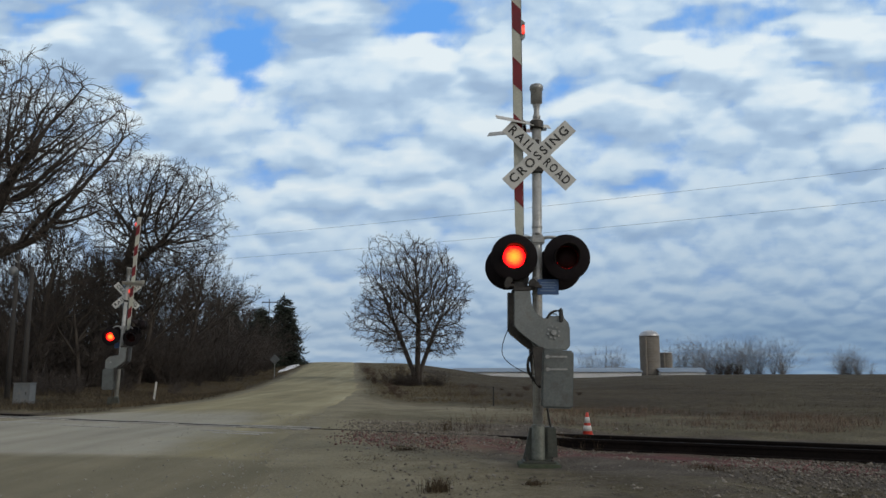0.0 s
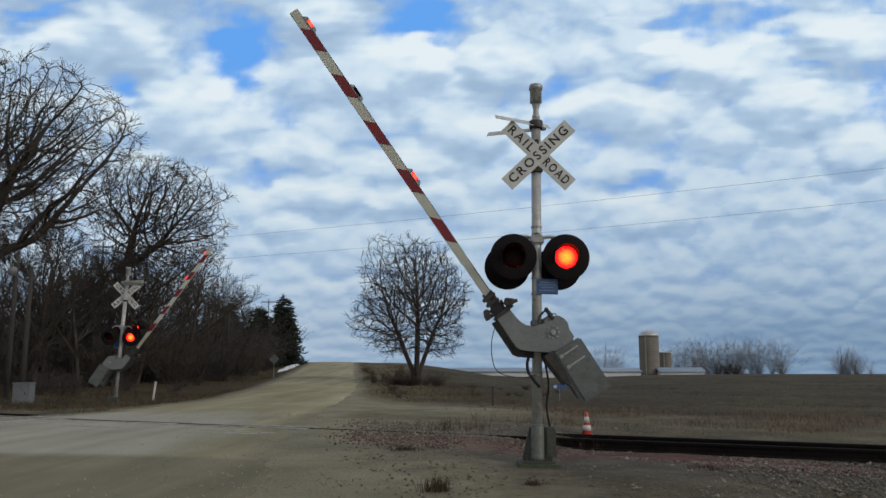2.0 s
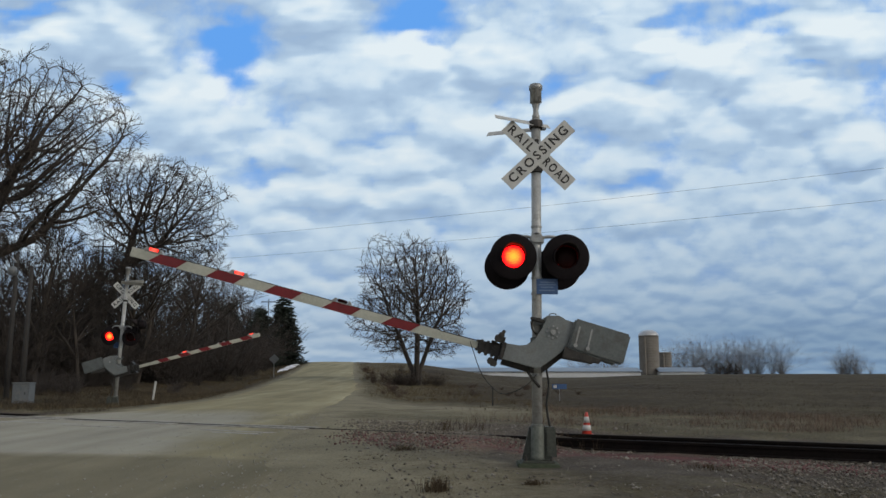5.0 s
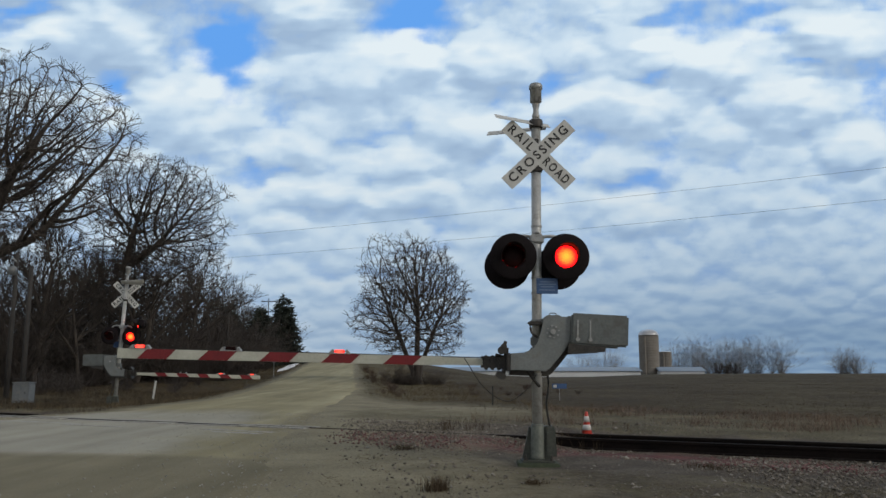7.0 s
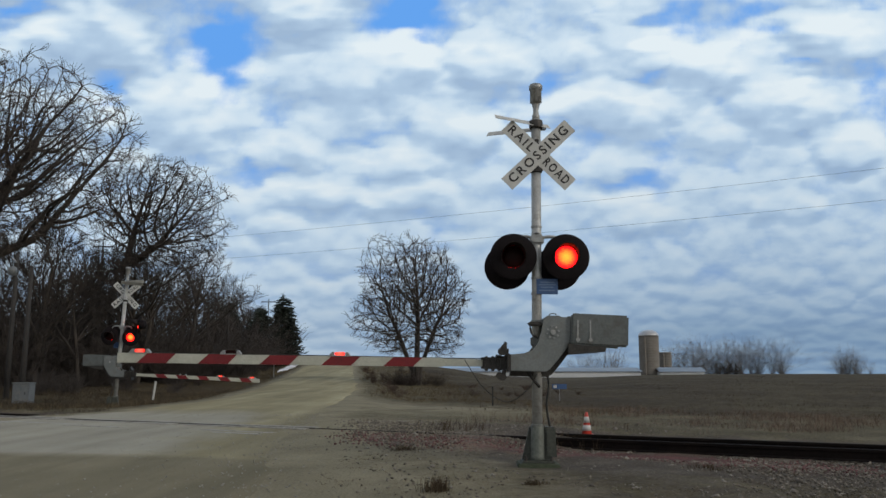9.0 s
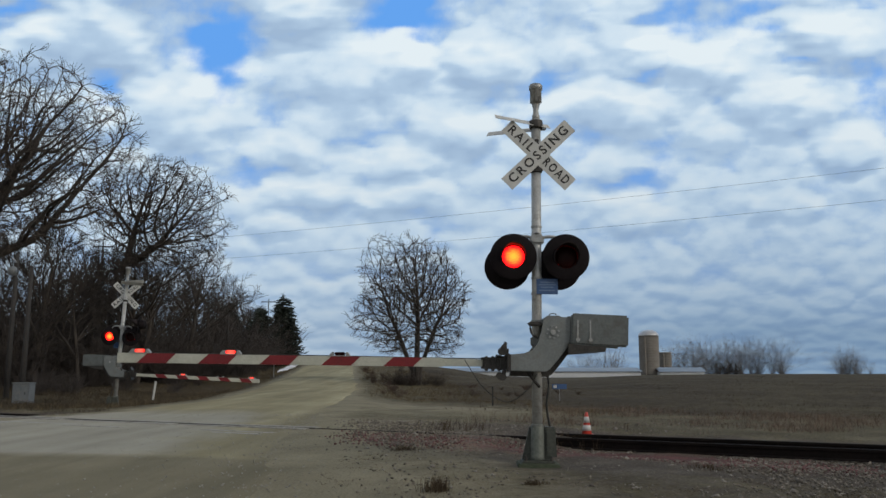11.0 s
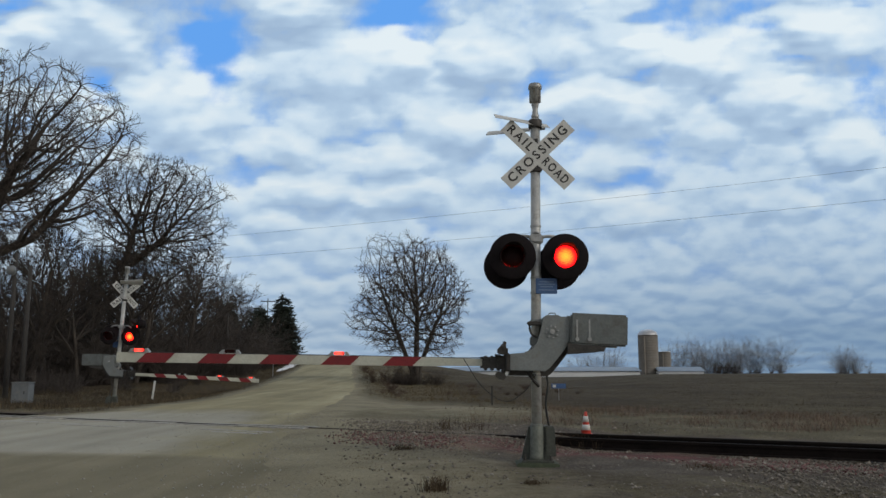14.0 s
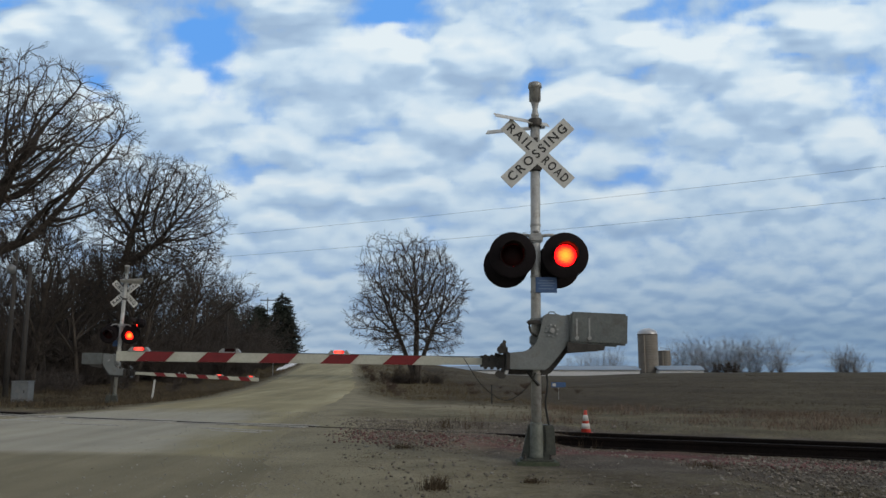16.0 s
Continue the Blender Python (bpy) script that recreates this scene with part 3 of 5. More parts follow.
def railway():
    prof = [(-0.07, 0), (0.07, 0), (0.07, 0.012), (0.012, 0.03), (0.012, 0.125), (0.036, 0.14), (0.036, 0.172), (0.028, 0.18), (-0.028, 0.18), (-0.036, 0.172), (-0.036, 0.14), (-0.012, 0.125), (-0.012, 0.03), (-0.07, 0.012)]
    for n in (0.0, 1.505):
        t = thing("rail", "rusty steel rail with a worn bright head on dark ties", "rail", rail_pose(0, n, RAIL_Z - 0.18 - 0.03 * n), "track rails", "structure")
        bm = B()
        a = [bm.verts.new((-70, y, z)) for y, z in prof]
        b = [bm.verts.new((110, y, z)) for y, z in prof]
        for i in range(len(prof)):
            j = (i + 1) % len(prof)
            bm.faces.new((a[i], a[j], b[j], b[i]))
        bm.faces.new(a[::-1])
        bm.faces.new(b)
        part("rail_profile", bm, RAIL, t)
        part("rail_head", box(B(), -70, 110, -0.024, 0.024, 0.1805, 0.183), RAIL_TOP, t, "polished running surface")
    bm = box(B(), -0.115, 0.115, -0.55, 2.05, -0.17, 0.0, 0.012)
    me = link_mesh("tie", bm, TIE)
    track = thing("track_bed", "dark creosoted ties half buried in ballast", "railway ties", rail_pose(0, 0, 0), "", "structure")
    for i in range(150):
        s = -55 + i * 0.54
        if 6.8 < s < 20.0:
            continue
        ob = new("tie", me)
        ob.parent = track
        ob.matrix_basis = pose(s + random.uniform(-0.04, 0.04), random.uniform(-0.05, 0.05), RAIL_Z - 0.19 + random.uniform(-0.02, -0.004), 0, 0, random.uniform(-1.2, 1.2))
    # crossing surface: panels between and beside the rails
    xing = thing("crossing_surface", "worn pale crossing panels beside the rails", "level crossing", rail_pose(0, 0, 0), "", "structure")
    for row, (n0, n1) in enumerate(((-0.3, -0.075), (0.11, 0.34), (1.165, 1.395), (1.58, 1.8))):
        bm = box(B(), -0.9, 0.9, n0, n1, -0.12, 0.0, 0.012)
        me = link_mesh("panel", bm, PANEL)
        for i in range(6):
            ob = new("panel", me)
            ob.parent = xing
            ob.matrix_basis = pose(10.4 + i * 1.81 + 0.9, 0, RAIL_Z + 0.004 + random.uniform(-0.012, 0.006), random.uniform(-0.5, 0.5), random.uniform(-0.3, 0.3), 0)


railway()


# ---- crossing signals ----
def lamp(parent, at, label, hood=True):
    """A round black background with hood and housing; the lens turns its lit or its dark face outwards."""
    bm = lathe(B(), [(0.161, 0.0), (0.322, 0.0), (0.33, 0.006), (0.322, 0.012), (0.19, 0.016), (0.161, 0.016), (0.161, 0.0)], 36, pose(0, 0, 0, 90), False)
    ob = part("signal_lamp", bm, BLACK, parent, label, at, True)
    bm = lathe(B(), [(0.168, -0.03), (0.172, 0.08), (0.15, 0.16), (0.06, 0.19), (0.0, 0.19)], 24, pose(0, 0.03, 0, -90), False)
    part("housing", bm, BLACK, ob, "", None, True)
    bm = B()
    n = 26
    rows = []
    for k in range(n + 1):
        a = radians(-25 + 230 * k / n)
        reach = 0.3 * max(0.12, math.sin((a + radians(25)) / radians(230) * math.pi)) ** 0.7
        rows.append([bm.verts.new((r * math.cos(a), y, r * math.sin(a))) for r, y in ((0.175, -0.012), (0.172, -0.012 - reach), (0.165, -0.012 - reach), (0.168, -0.012))])
    for a, b in zip(rows, rows[1:]):
        for k in range(4):
            bm.faces.new((a[k], a[(k + 1) % 4], b[(k + 1) % 4], b[k]))
    part("visor", bm, HOOD, ob, "", None, True)
    bm = B()
    for sgn in (1, -1):
        v0 = lathe(bm, [(0.157, 0.001), (0.152, 0.01), (0.12, 0.026), (0.07, 0.036), (0.0, 0.04)], 28, pose(0, 0, 0, 90 * sgn))
    bm.faces.ensure_lookup_table()
    for f in bm.faces:
        f.material_index = 0 if f.calc_center_median().y < 0 else 1
    lens = part("lens", bm, [LENS_LIT, LENS_DARK], ob, "round red lens", pose(0, -0.006, 0), True)
    return lens


def crossing_signal(at, extra=False):
    s = thing("crossing_signal", "silver mast crossing signal with crossbuck and red flashers" if not extra else "far silver crossing signal with crossbuck, red flashers and side lamps", "railroad signal", at, "crossing signals")
    bm = B()
    rod(bm, (0, 0, 0.12), (0, 0, 4.92), 0.07, 0.07, 24)
    part("mast", bm, MAST_PAINT, s, "silver painted round steel mast", None, True)
    bm = lathe(B(), [(0.1, 0.05), (0.094, 0.1), (0.088, 0.52), (0.078, 0.545), (0.0, 0.545)], 20)
    part("mast_socket", bm, SOCKET, s, "greenish grey cast mast socket", None, True)
    for x0, x1 in ((-0.2, -0.13), (0.19, 0.14)):
        bm = plate(B(), [(0.0, 0.05), (x0, 0.05), (x0, 0.1), (x1, 0.4), (x1 * 0.85, 0.5), (0.0, 0.5)] if x0 < 0 else [(0.0, 0.5), (x1 * 0.85, 0.5), (x1, 0.4), (x0, 0.1), (x0, 0.05), (0.0, 0.05)], 0.02, 0.12, 0.012)
        part("flared_web", bm, BASE_IRON, s, "dark cast flared web")
    bm = box(B(), -0.22, 0.23, -0.17, 0.2, 0.033, 0.062, 0.008)
    part("base_plate", bm, BASE_IRON, s, "dark cast base flange")
    bm = box(B(), -0.28, 0.29, -0.24, 0.24, -0.35, 0.03, 0.012)
    part("foundation", bm, FOOT, s, "low mossy concrete footing")
    for x in (-0.17, 0.18):
        for y in (-0.13, 0.15):
            bm = rod(B(), (x, y, 0.06), (x, y, 0.13), 0.014, n=6)
            rod(bm, (x, y, 0.062), (x, y, 0.09), 0.026, n=6)
            part("anchor_bolt", bm, DARK_STEEL, s)
    bm = plate(B(), [(0.1, 0.1), (0.27, 0.1), (0.25, 0.48), (0.22, 0.51), (0.11, 0.51)], 0.0, 0.2, 0.015)
    box(bm, 0.13, 0.23, -0.014, 0.0, 0.16, 0.44, 0.005)
    part("junction_box", bm, BASE_IRON, s, "dark cast cable junction box")
    # bell
    bm = lathe(B(), [(0.05, 4.92), (0.06, 4.97), (0.045, 5.0), (0.038, 5.06), (0.055, 5.14), (0.06, 5.17), (0.085, 5.18), (0.085, 5.37), (0.1, 5.38), (0.1, 5.43), (0.085, 5.455), (0.0, 5.46)], 20)
    part("bell", bm, GALV, s, "grey electronic bell", None, True)
    bm = lathe(B(), [(0.095, 4.78), (0.1, 4.8), (0.1, 4.88), (0.095, 4.9)], 20)
    part("top_clamp", bm, DARK_STEEL, s, "", None, True)
    # crossbuck, tilted blades
    for k, (ang, words, y) in enumerate(((44, "CROSSING", -0.115), (-44, "RAIL ROAD", -0.1))):
        bm = box(B(), -0.635, 0.635, -0.004, 0.004, -0.114, 0.114, 0.003)
        blade = part("crossbuck_blade", bm, SIGN_WHITE, s, "white blade lettered " + words, pose(0.025, y, 4.36, 0, -ang, 0))
        for word, x in ((("CROSSING", 0.0),) if k == 0 else (("RAIL", -0.35), ("ROAD", 0.35))):
            me = lettering(word, 0.185)
            me.materials.append(SIGN_BLACK)
            xs = [v.co.x for v in me.vertices]
            want = 1.12 if k == 0 else 0.45
            fit_x = want / (max(xs) - min(xs))
            for v in me.vertices:
                v.co.x *= fit_x
            ob = new("lettering", me)
            ob.parent = blade
            ob.matrix_basis = pose(x, -0.0062, 0, 90)
            if extra:
                ob = new("lettering", me)
                ob.parent = blade
                ob.matrix_basis = pose(-x, 0.0062, 0, 0, 0, 180) @ pose(0, 0, 0, 90)
    bm = B()
    box(bm, -0.09, 0.09, -0.095, -0.06, 4.12, 4.18, 0.006)
    box(bm, -0.03, 0.03, -0.098, -0.062, 4.12, 4.6, 0.006)
    lathe(bm, [(0.072, 4.11), (0.085, 4.12), (0.085, 4.18), (0.072, 4.19)], 20)
    part("crossbuck_bracket", bm, DARK_STEEL, s)
    # sign for the side road, seen on edge
    for p, q, w in (((-0.6, -0.12, 4.93), (0.2, 0.05, 4.83), 0.1), ((-0.7, 0.3, 4.79), (0.16, 0.1, 4.82), 0.1)):
        p, q = Vector(p), Vector(q)
        d = q - p
        mid = Matrix.Translation((p + q) / 2) @ d.to_track_quat("X", "Z").to_matrix().to_4x4() @ pose(0, 0, 0, 32)
        part("side_blade", box(B(), -d.length / 2, d.length / 2, -w, w, -0.004, 0.004, 0.002), SIGN_WHITE, s, "white blade turned edge-on", mid)
    # lamps on a cross arm
    bm = B()
    for x in (-0.36, 0.38):
        tube(bm, [(0, -0.03, 3.13), (x * 0.4, -0.03, 3.17), (x * 0.8, 0.0, 3.16), (x, 0.0, 3.08), (x, 0.0, 2.95)], 0.024, 8)
        rod(bm, (x, -0.1, 2.86), (x, 0.12, 2.82), 0.03)
    box(bm, -0.1, 0.1, -0.1, 0.1, 3.06, 3.2, 0.025)
    lathe(bm, [(0.035, 3.2), (0.045, 3.215), (0.03, 3.235), (0.0, 3.24)], 10, pose(0, -0.06, 0))
    part("lamp_arm", bm, GALV, s, "galvanised lamp cross arm")
    lenses = {}
    for side, x in (("L", -0.34), ("R", 0.4)) if not extra else (("L", -0.345), ("R", 0.435)):
        lenses[side + "f"] = lamp(s, pose(x, -0.16, 2.86), "black round flasher with red lens")
        lenses[side + "b"] = lamp(s, pose(x - 0.07, 0.2, 2.76, 0, 0, 180), "black round flasher facing the other way")
    if extra:
        for x, y in ((-0.7, 0.1), (-0.75, 0.45)):
            lenses["side" + str(y)] = lamp(s, pose(x, y, 3.25, 0, 0, 112), "side flasher for the side road")
    # small blue sign
    bm = box(B(), -0.15, 0.15, -0.003, 0.003, -0.11, 0.11, 0.003)
    sign = part("emergency_sign", bm, BLUE_SIGN, s, "small faded blue notice plate", pose(0.14, -0.085, 2.45))
    bm = B()
    for z, w in ((0.06, 0.1), (0.025, 0.12), (-0.01, 0.09), (-0.055, 0.11)):
        box(bm, -w, w, -0.0055, -0.0035, z - 0.008, z + 0.008)
    part("writing", bm, PALE, sign, "pale writing in lines")
    # gate mechanism fixed to the mast
    bm = box(B(), 0.075, 0.36, -0.13, 0.17, 1.6, 2.0, 0.03)
    box(bm, -0.085, 0.09, -0.1, 0.1, 1.62, 1.74, 0.012)
    box(bm, -0.085, 0.09, -0.1, 0.1, 1.9, 1.98, 0.012)
    part("gate_mechanism", bm, MECH, s, "grey cast gate motor housing")
    bm = plate(B(), [(0.08, 1.62), (0.08, 2.0), (0.13, 2.035), (0.29, 2.035), (0.36, 2.0), (0.41, 1.94), (0.43, 1.86), (0.43, 1.62)], -0.2, 0.2, 0.015)
    tube(bm, [(0.16, -0.1, 2.03), (0.18, -0.1, 2.065), (0.25, -0.1, 2.065), (0.27, -0.1, 2.03)], 0.008)
    part("mechanism_cover", bm, MECH, s, "grey round-shouldered cover with a lifting eye")
    bm = B()
    tube(bm, [(-0.02, -0.08, 1.6), (-0.13, -0.1, 1.45), (-0.14, -0.1, 1.28), (-0.06, -0.09, 1.15), (0.03, -0.075, 1.05)], 0.022)
    tube(bm, [(0.09, 0.02, 1.5), (0.16, 0.02, 1.1), (0.13, 0.02, 0.8), (0.18, 0.05, 0.5)], 0.016)
    part("cable", bm, RUBBER, s, "black flexible cable", None, True)
    for z in (2.56, 2.34, 3.3, 1.2):
        part("band_clamp", lathe(B(), [(0.071, z), (0.078, z + 0.004), (0.078, z + 0.03), (0.071, z + 0.034)], 16), GALV, s)
    return s, lenses


def crossing_gate(at, label, arm_length=6.14):
    """The moving gate: origin at the shaft, arm along -x when down."""
    g = thing("crossing_gate", label, "barrier gate", at, "crossing gates")
    drop, k_len = -0.43, arm_length / 6.14
    # two side plates straddling the mast
    for y in (-0.26, 0.24):
        outline = [(-0.13, 0.17), (-0.1, 0.21), (0.2, 0.21), (0.24, 0.17), (0.24, -0.1), (0.2, -0.2), (0.06, -0.38), (-0.04, -0.5), (-0.1, -0.54), (-0.58, -0.535), (-0.58, -0.31), (-0.38, -0.3), (-0.28, -0.26), (-0.2, -0.16), (-0.16, 0.0)]
        part("side_plate", plate(B(), outline, y - 0.02, y + 0.02, 0.01), MECH, g, "grey cast gate support arm")
    # added rib between the plates, dark steel standing in for the far plate's shade
    under = [(0.2, -0.2), (0.06, -0.38), (-0.04, -0.5), (-0.1, -0.54), (-0.58, -0.535)]
    web = [(x + 0.02, z + 0.03) for x, z in under] + [(x + (0.05 if x > -0.2 else 0.0), z - 0.07) for x, z in under[::-1]]
    part("shade_rib", plate(B(), web, -0.05, 0.2, 0.008), DARK_STEEL, g, "added rib under the support arm, dark in place of shade")
    bm = tube(B(), [(-0.2, -0.2, -0.08), (-0.28, -0.2, -0.02), (-0.3, -0.2, 0.1), (-0.2, -0.2, 0.14)], 0.018)
    box(bm, -0.34, -0.14, -0.24, -0.14, 0.09, 0.14, 0.015)
    part("hose_bracket", bm, DARK_STEEL, g, "dark bracket and hose stub")
    bm = B()
    for k in range(8):
        a = k * math.pi / 4 + 0.2
        rod(bm, (0.08 * math.cos(a), -0.3, 0.08 * math.sin(a)), (0.08 * math.cos(a), -0.275, 0.08 * math.sin(a)), 0.014, n=6)
    rod(bm, (0, -0.32, 0), (0, 0.3, 0), 0.035, n=12)
    part("shaft_hub", bm, GALV, g, "bolted shaft hub")
    for y in (-0.31, 0.29):
        bm = box(B(), 0.24, 1.02, y - 0.04, y + 0.04, -0.16, 0.27, 0.025, pose(0, 0, 0, 0, 2.0))
        w = part("counterweight", bm, WEIGHT, g, "grey steel counterweight plate")
        for x in (0.33, 0.5):
            bm = B()
            box(bm, x - 0.012, x + 0.012, y - 0.048, y - 0.038, -0.09, 0.17, 0.004)
            rod(bm, (x, y - 0.06, -0.1), (x, y - 0.035, -0.1), 0.028, n=8)
            part("slot_bolt", bm, GALV, w)
        bm = plate(B(), [(0.2, -0.15), (0.72, -0.2), (0.7, -0.26), (0.2, -0.3)], y - 0.02, y + 0.02, 0.006)
        part("weight_rail", bm, DARK_STEEL, w)
    bm = box(B(), -0.63, -0.575, -0.29, 0.27, -0.545, -0.3, 0.012)
    box(bm, -0.72, -0.63, -0.1, 0.1, -0.52, -0.33, 0.01)
    box(bm, -0.69, -0.6, -0.2, -0.08, -0.35, -0.2, 0.03)
    rod(bm, (-0.66, -0.16, -0.2), (-0.64, -0.16, -0.14), 0.03, 0.022, n=10)
    rod(bm, (-0.78, -0.12, -0.33), (-0.7, -0.12, -0.34), 0.02, n=8)
    rod(bm, (-0.68, -0.14, -0.66), (-0.66, -0.14, -0.52), 0.035, 0.028, n=10)
    rod(bm, (-0.72, -0.14, -0.64), (-0.64, -0.14, -0.64), 0.02, n=8)
    part("breakaway_clamp", bm, DARK_STEEL, g, "dark bolted breakaway clamp")
    for x, z, r in ((-0.7, -0.27, 0.055), (-0.67, -0.22, 0.045), (-0.73, -0.6, 0.05), (-0.67, -0.62, 0.04)):
        part("clamp_bolt", rod(B(), (x, -0.24, z), (x, -0.02, z), r, r * 0.85, n=10), DARK_STEEL, g)
    for k in range(3):
        part("clamp_collar", box(B(), -0.93 + 0.09 * k, -0.88 + 0.09 * k, -0.075, 0.075, -0.54, -0.335, 0.01), DARK_STEEL, g)
    for z in (-0.385, -0.51):
        part("clamp_strap", box(B(), -0.98, -0.7, -0.07, -0.045, z, z + 0.035, 0.006), DARK_STEEL, g)
    bm = box(B(), -0.96, -0.7, -0.04, 0.04, drop - 0.075, drop + 0.075, 0.01)
    part("arm_root", bm, DARK_STEEL, g)
    # arm: deeper outer section, slimmer inner section
    tip = -arm_length
    bm = plate(B(), [(tip, drop - 0.07), (tip, drop + 0.07), (-1.55, drop + 0.062), (-1.5, drop + 0.054), (-0.88, drop + 0.05), (-0.88, drop - 0.05), (-1.5, drop - 0.054), (-1.55, drop - 0.062)], -0.03, 0.03, 0.006)
    part("arm", bm, ARM_WHITE, g, "white striped gate arm")
    for k in range(5):
        x0 = (-5.8 + 0.875 * k) * k_len
        h = 0.0685 - 0.007 * (k / 5)
        for y in (-0.0335, 0.0335):
            bm = plate(B(), [(x0 - 0.05, drop - h), (x0 + 0.37 * k_len, drop - h), (x0 + 0.5 * k_len, drop + h), (x0 + 0.09, drop + h)], y - 0.003, y + 0.003)
            part("red_stripe", bm, ARM_RED, g, "dark red reflective stripe")
    lenses = []
    for x in (-5.82, -4.52, -2.97):
        bm = box(B(), -0.15, 0.15, -0.045, 0.045, 0.0, 0.012, 0.004)
        for e in (-0.092, 0.092):
            plate(bm, [(e * 1.7, 0.008), (e * 1.2, 0.06), (e * 0.95, 0.06), (e * 0.95, 0.008)], -0.035, 0.035)
        body = part("gate_light", bm, GALV, g, "small red gate arm light", pose(x * k_len, 0, drop + 0.069 - 0.0018 * (x + 6.0)))
        bm = box(B(), -0.075, 0.075, -0.04, 0.04, -0.024, 0.024, 0.012)
        for fc in bm.faces:
            fc.material_index = 0 if fc.calc_center_median().y < -0.02 else 1
        lenses.append(part("lens", bm, [GATE_LIT, LENS_DARK], body, "red lens", pose(0, 0, 0.036)))
    # wire along the arm and its slack loop
    bm = tube(B(), [(-5.7 * k_len, 0.02, drop + 0.076), (-4.5 * k_len, 0.02, drop + 0.073), (-3.0 * k_len, 0.02, drop + 0.07), (-1.2, 0.02, drop + 0.06), (-0.75, 0.05, drop + 0.08)], 0.008)
    part("arm_wire", bm, RUBBER, g, "thin black wire", None, True)
    return g, lenses


NEAR = pose(1.3, 11.2, 0.0, 0, 0.75, 0) @ pose(0, 0, 0, 0, 0, -1.5)
FAR = pose(-12.4, 30.4, -0.2, 0, 2.3, 0) @ pose(0, 0, 0, 0, 0, 183)
FAR_GATE = pose(-12.4, 30.4, -0.2, 0, 2.3, 0) @ pose(0, 0, 0, 0, 0, 179)
near_signal, near_lens = crossing_signal(NEAR)
far_signal, far_lens = crossing_signal(FAR, True)
PIVOT, FAR_PIVOT = pose(0.195, 0.0, 1.80), pose(0.23, 0.0, 1.80)
near_gate, near_gate_lens = crossing_gate(NEAR @ PIVOT, "grey gate with red and white striped arm on the mast")
far_gate, far_gate_lens = crossing_gate(FAR_GATE @ FAR_PIVOT, arm_length=5.65, label= "far gate with striped arm across the opposite lane")

# slack wire between the mast and the moving arm
WIRE_AT = (-0.02, -0.12, 1.22)
bm = tube(B(), [(0, 0, 0), (-0.12, 0, -0.2), (-0.4, 0.0, -0.38), (-0.72, 0, -0.2), (-0.95, 0, 0.12), (-1.0, 0.05, 0.2)], 0.0065)
slack_wire = solid("slack_wire", bm, RUBBER, "thin black slack cable looping to the gate arm", "cable", NEAR @ pose(*WIRE_AT), smooth=True)

# ---- trees ----
def tubes(segs, sides):
    """Tapered prisms for an array of segments x0 y0 z0 x1 y1 z1 r0 r1."""
    s = np.asarray(segs, float)
    p, q, r0, r1 = s[:, :3], s[:, 3:6], s[:, 6], s[:, 7]
    d = q - p
    d /= np.linalg.norm(d, axis=1, keepdims=True) + 1e-9
    ref = np.where(np.abs(d[:, 2:3]) > 0.9, [[1.0, 0, 0]], [[0, 0, 1.0]])
    u = np.cross(d, ref)
    u /= np.linalg.norm(u, axis=1, keepdims=True) + 1e-9
    w = np.cross(d, u)
    a = np.arange(sides) * 2 * np.pi / sides
    ring = np.cos(a)[None, :, None] * u[:, None, :] + np.sin(a)[None, :, None] * w[:, None, :]
    v = np.concatenate([p[:, None] + ring * r0[:, None, None], q[:, None] + ring * r1[:, None, None]], 1).reshape(-1, 3)
    base = np.arange(len(s))[:, None] * 2 * sides
    i = np.arange(sides)
    j = (i + 1) % sides
    f = np.stack([base + i, base + j, base + sides + j, base + sides + i], -1).reshape(-1, 4)
    return v, f


def array_mesh(name, v, f, material, smooth=True):
    me = bpy.data.meshes.new(name)
    nf, k = f.shape
    me.vertices.add(len(v))
    me.vertices.foreach_set("co", np.ascontiguousarray(v, dtype=np.float32).ravel())
    me.loops.add(nf * k)
    me.loops.foreach_set("vertex_index", np.ascontiguousarray(f, dtype=np.int32).ravel())
    me.polygons.add(nf)
    me.polygons.foreach_set("loop_start", np.arange(0, nf * k, k, dtype=np.int32))
    me.update(calc_edges=True)
    me.validate()
    me.materials.append(material)
    if smooth:
        me.shade_smooth()
    return me


def grow(segs, rng, p, d, length, r, level, opt):
    n = 5 if level <= 1 else (4 if level == 2 else 3)
    stepl = length / n
    tip = r * (0.45 if level < opt["levels"] else 0.35)
    for i in range(n):
        wander = rng.normal(0, opt["wander"] * (1 + 0.12 * level), 3)
        d = d + wander + np.array([0, 0, opt["lift"] * (1 if level < 3 else 0.6)])
        d = d / np.linalg.norm(d)
        q = p + d * stepl
        ra, rb = r + (tip - r) * i / n, r + (tip - r) * (i + 1) / n
        segs.append((*p, *q, ra, rb, level))
        p = q
        if level < opt["levels"] and (i >= 1 or level > 1):
            for _ in range(opt["kids"][level]):
                if rng.random() > opt["chance"]:
                    continue
                side = rng.normal(0, 1, 3)
                side -= d * side.dot(d)
                side /= np.linalg.norm(side) + 1e-9
                ang = radians(rng.uniform(*opt["angle"]))
                c = d * math.cos(ang) + side * math.sin(ang)
                c = c + np.array([0, 0, opt["rise"]])
                c /= np.linalg.norm(c)
                grow(segs, rng, p, c, length * rng.uniform(*opt["ratio"]) * (1 - 0.35 * i / n), max(rb * rng.uniform(0.5, 0.74), opt["twig"]), level + 1, opt)


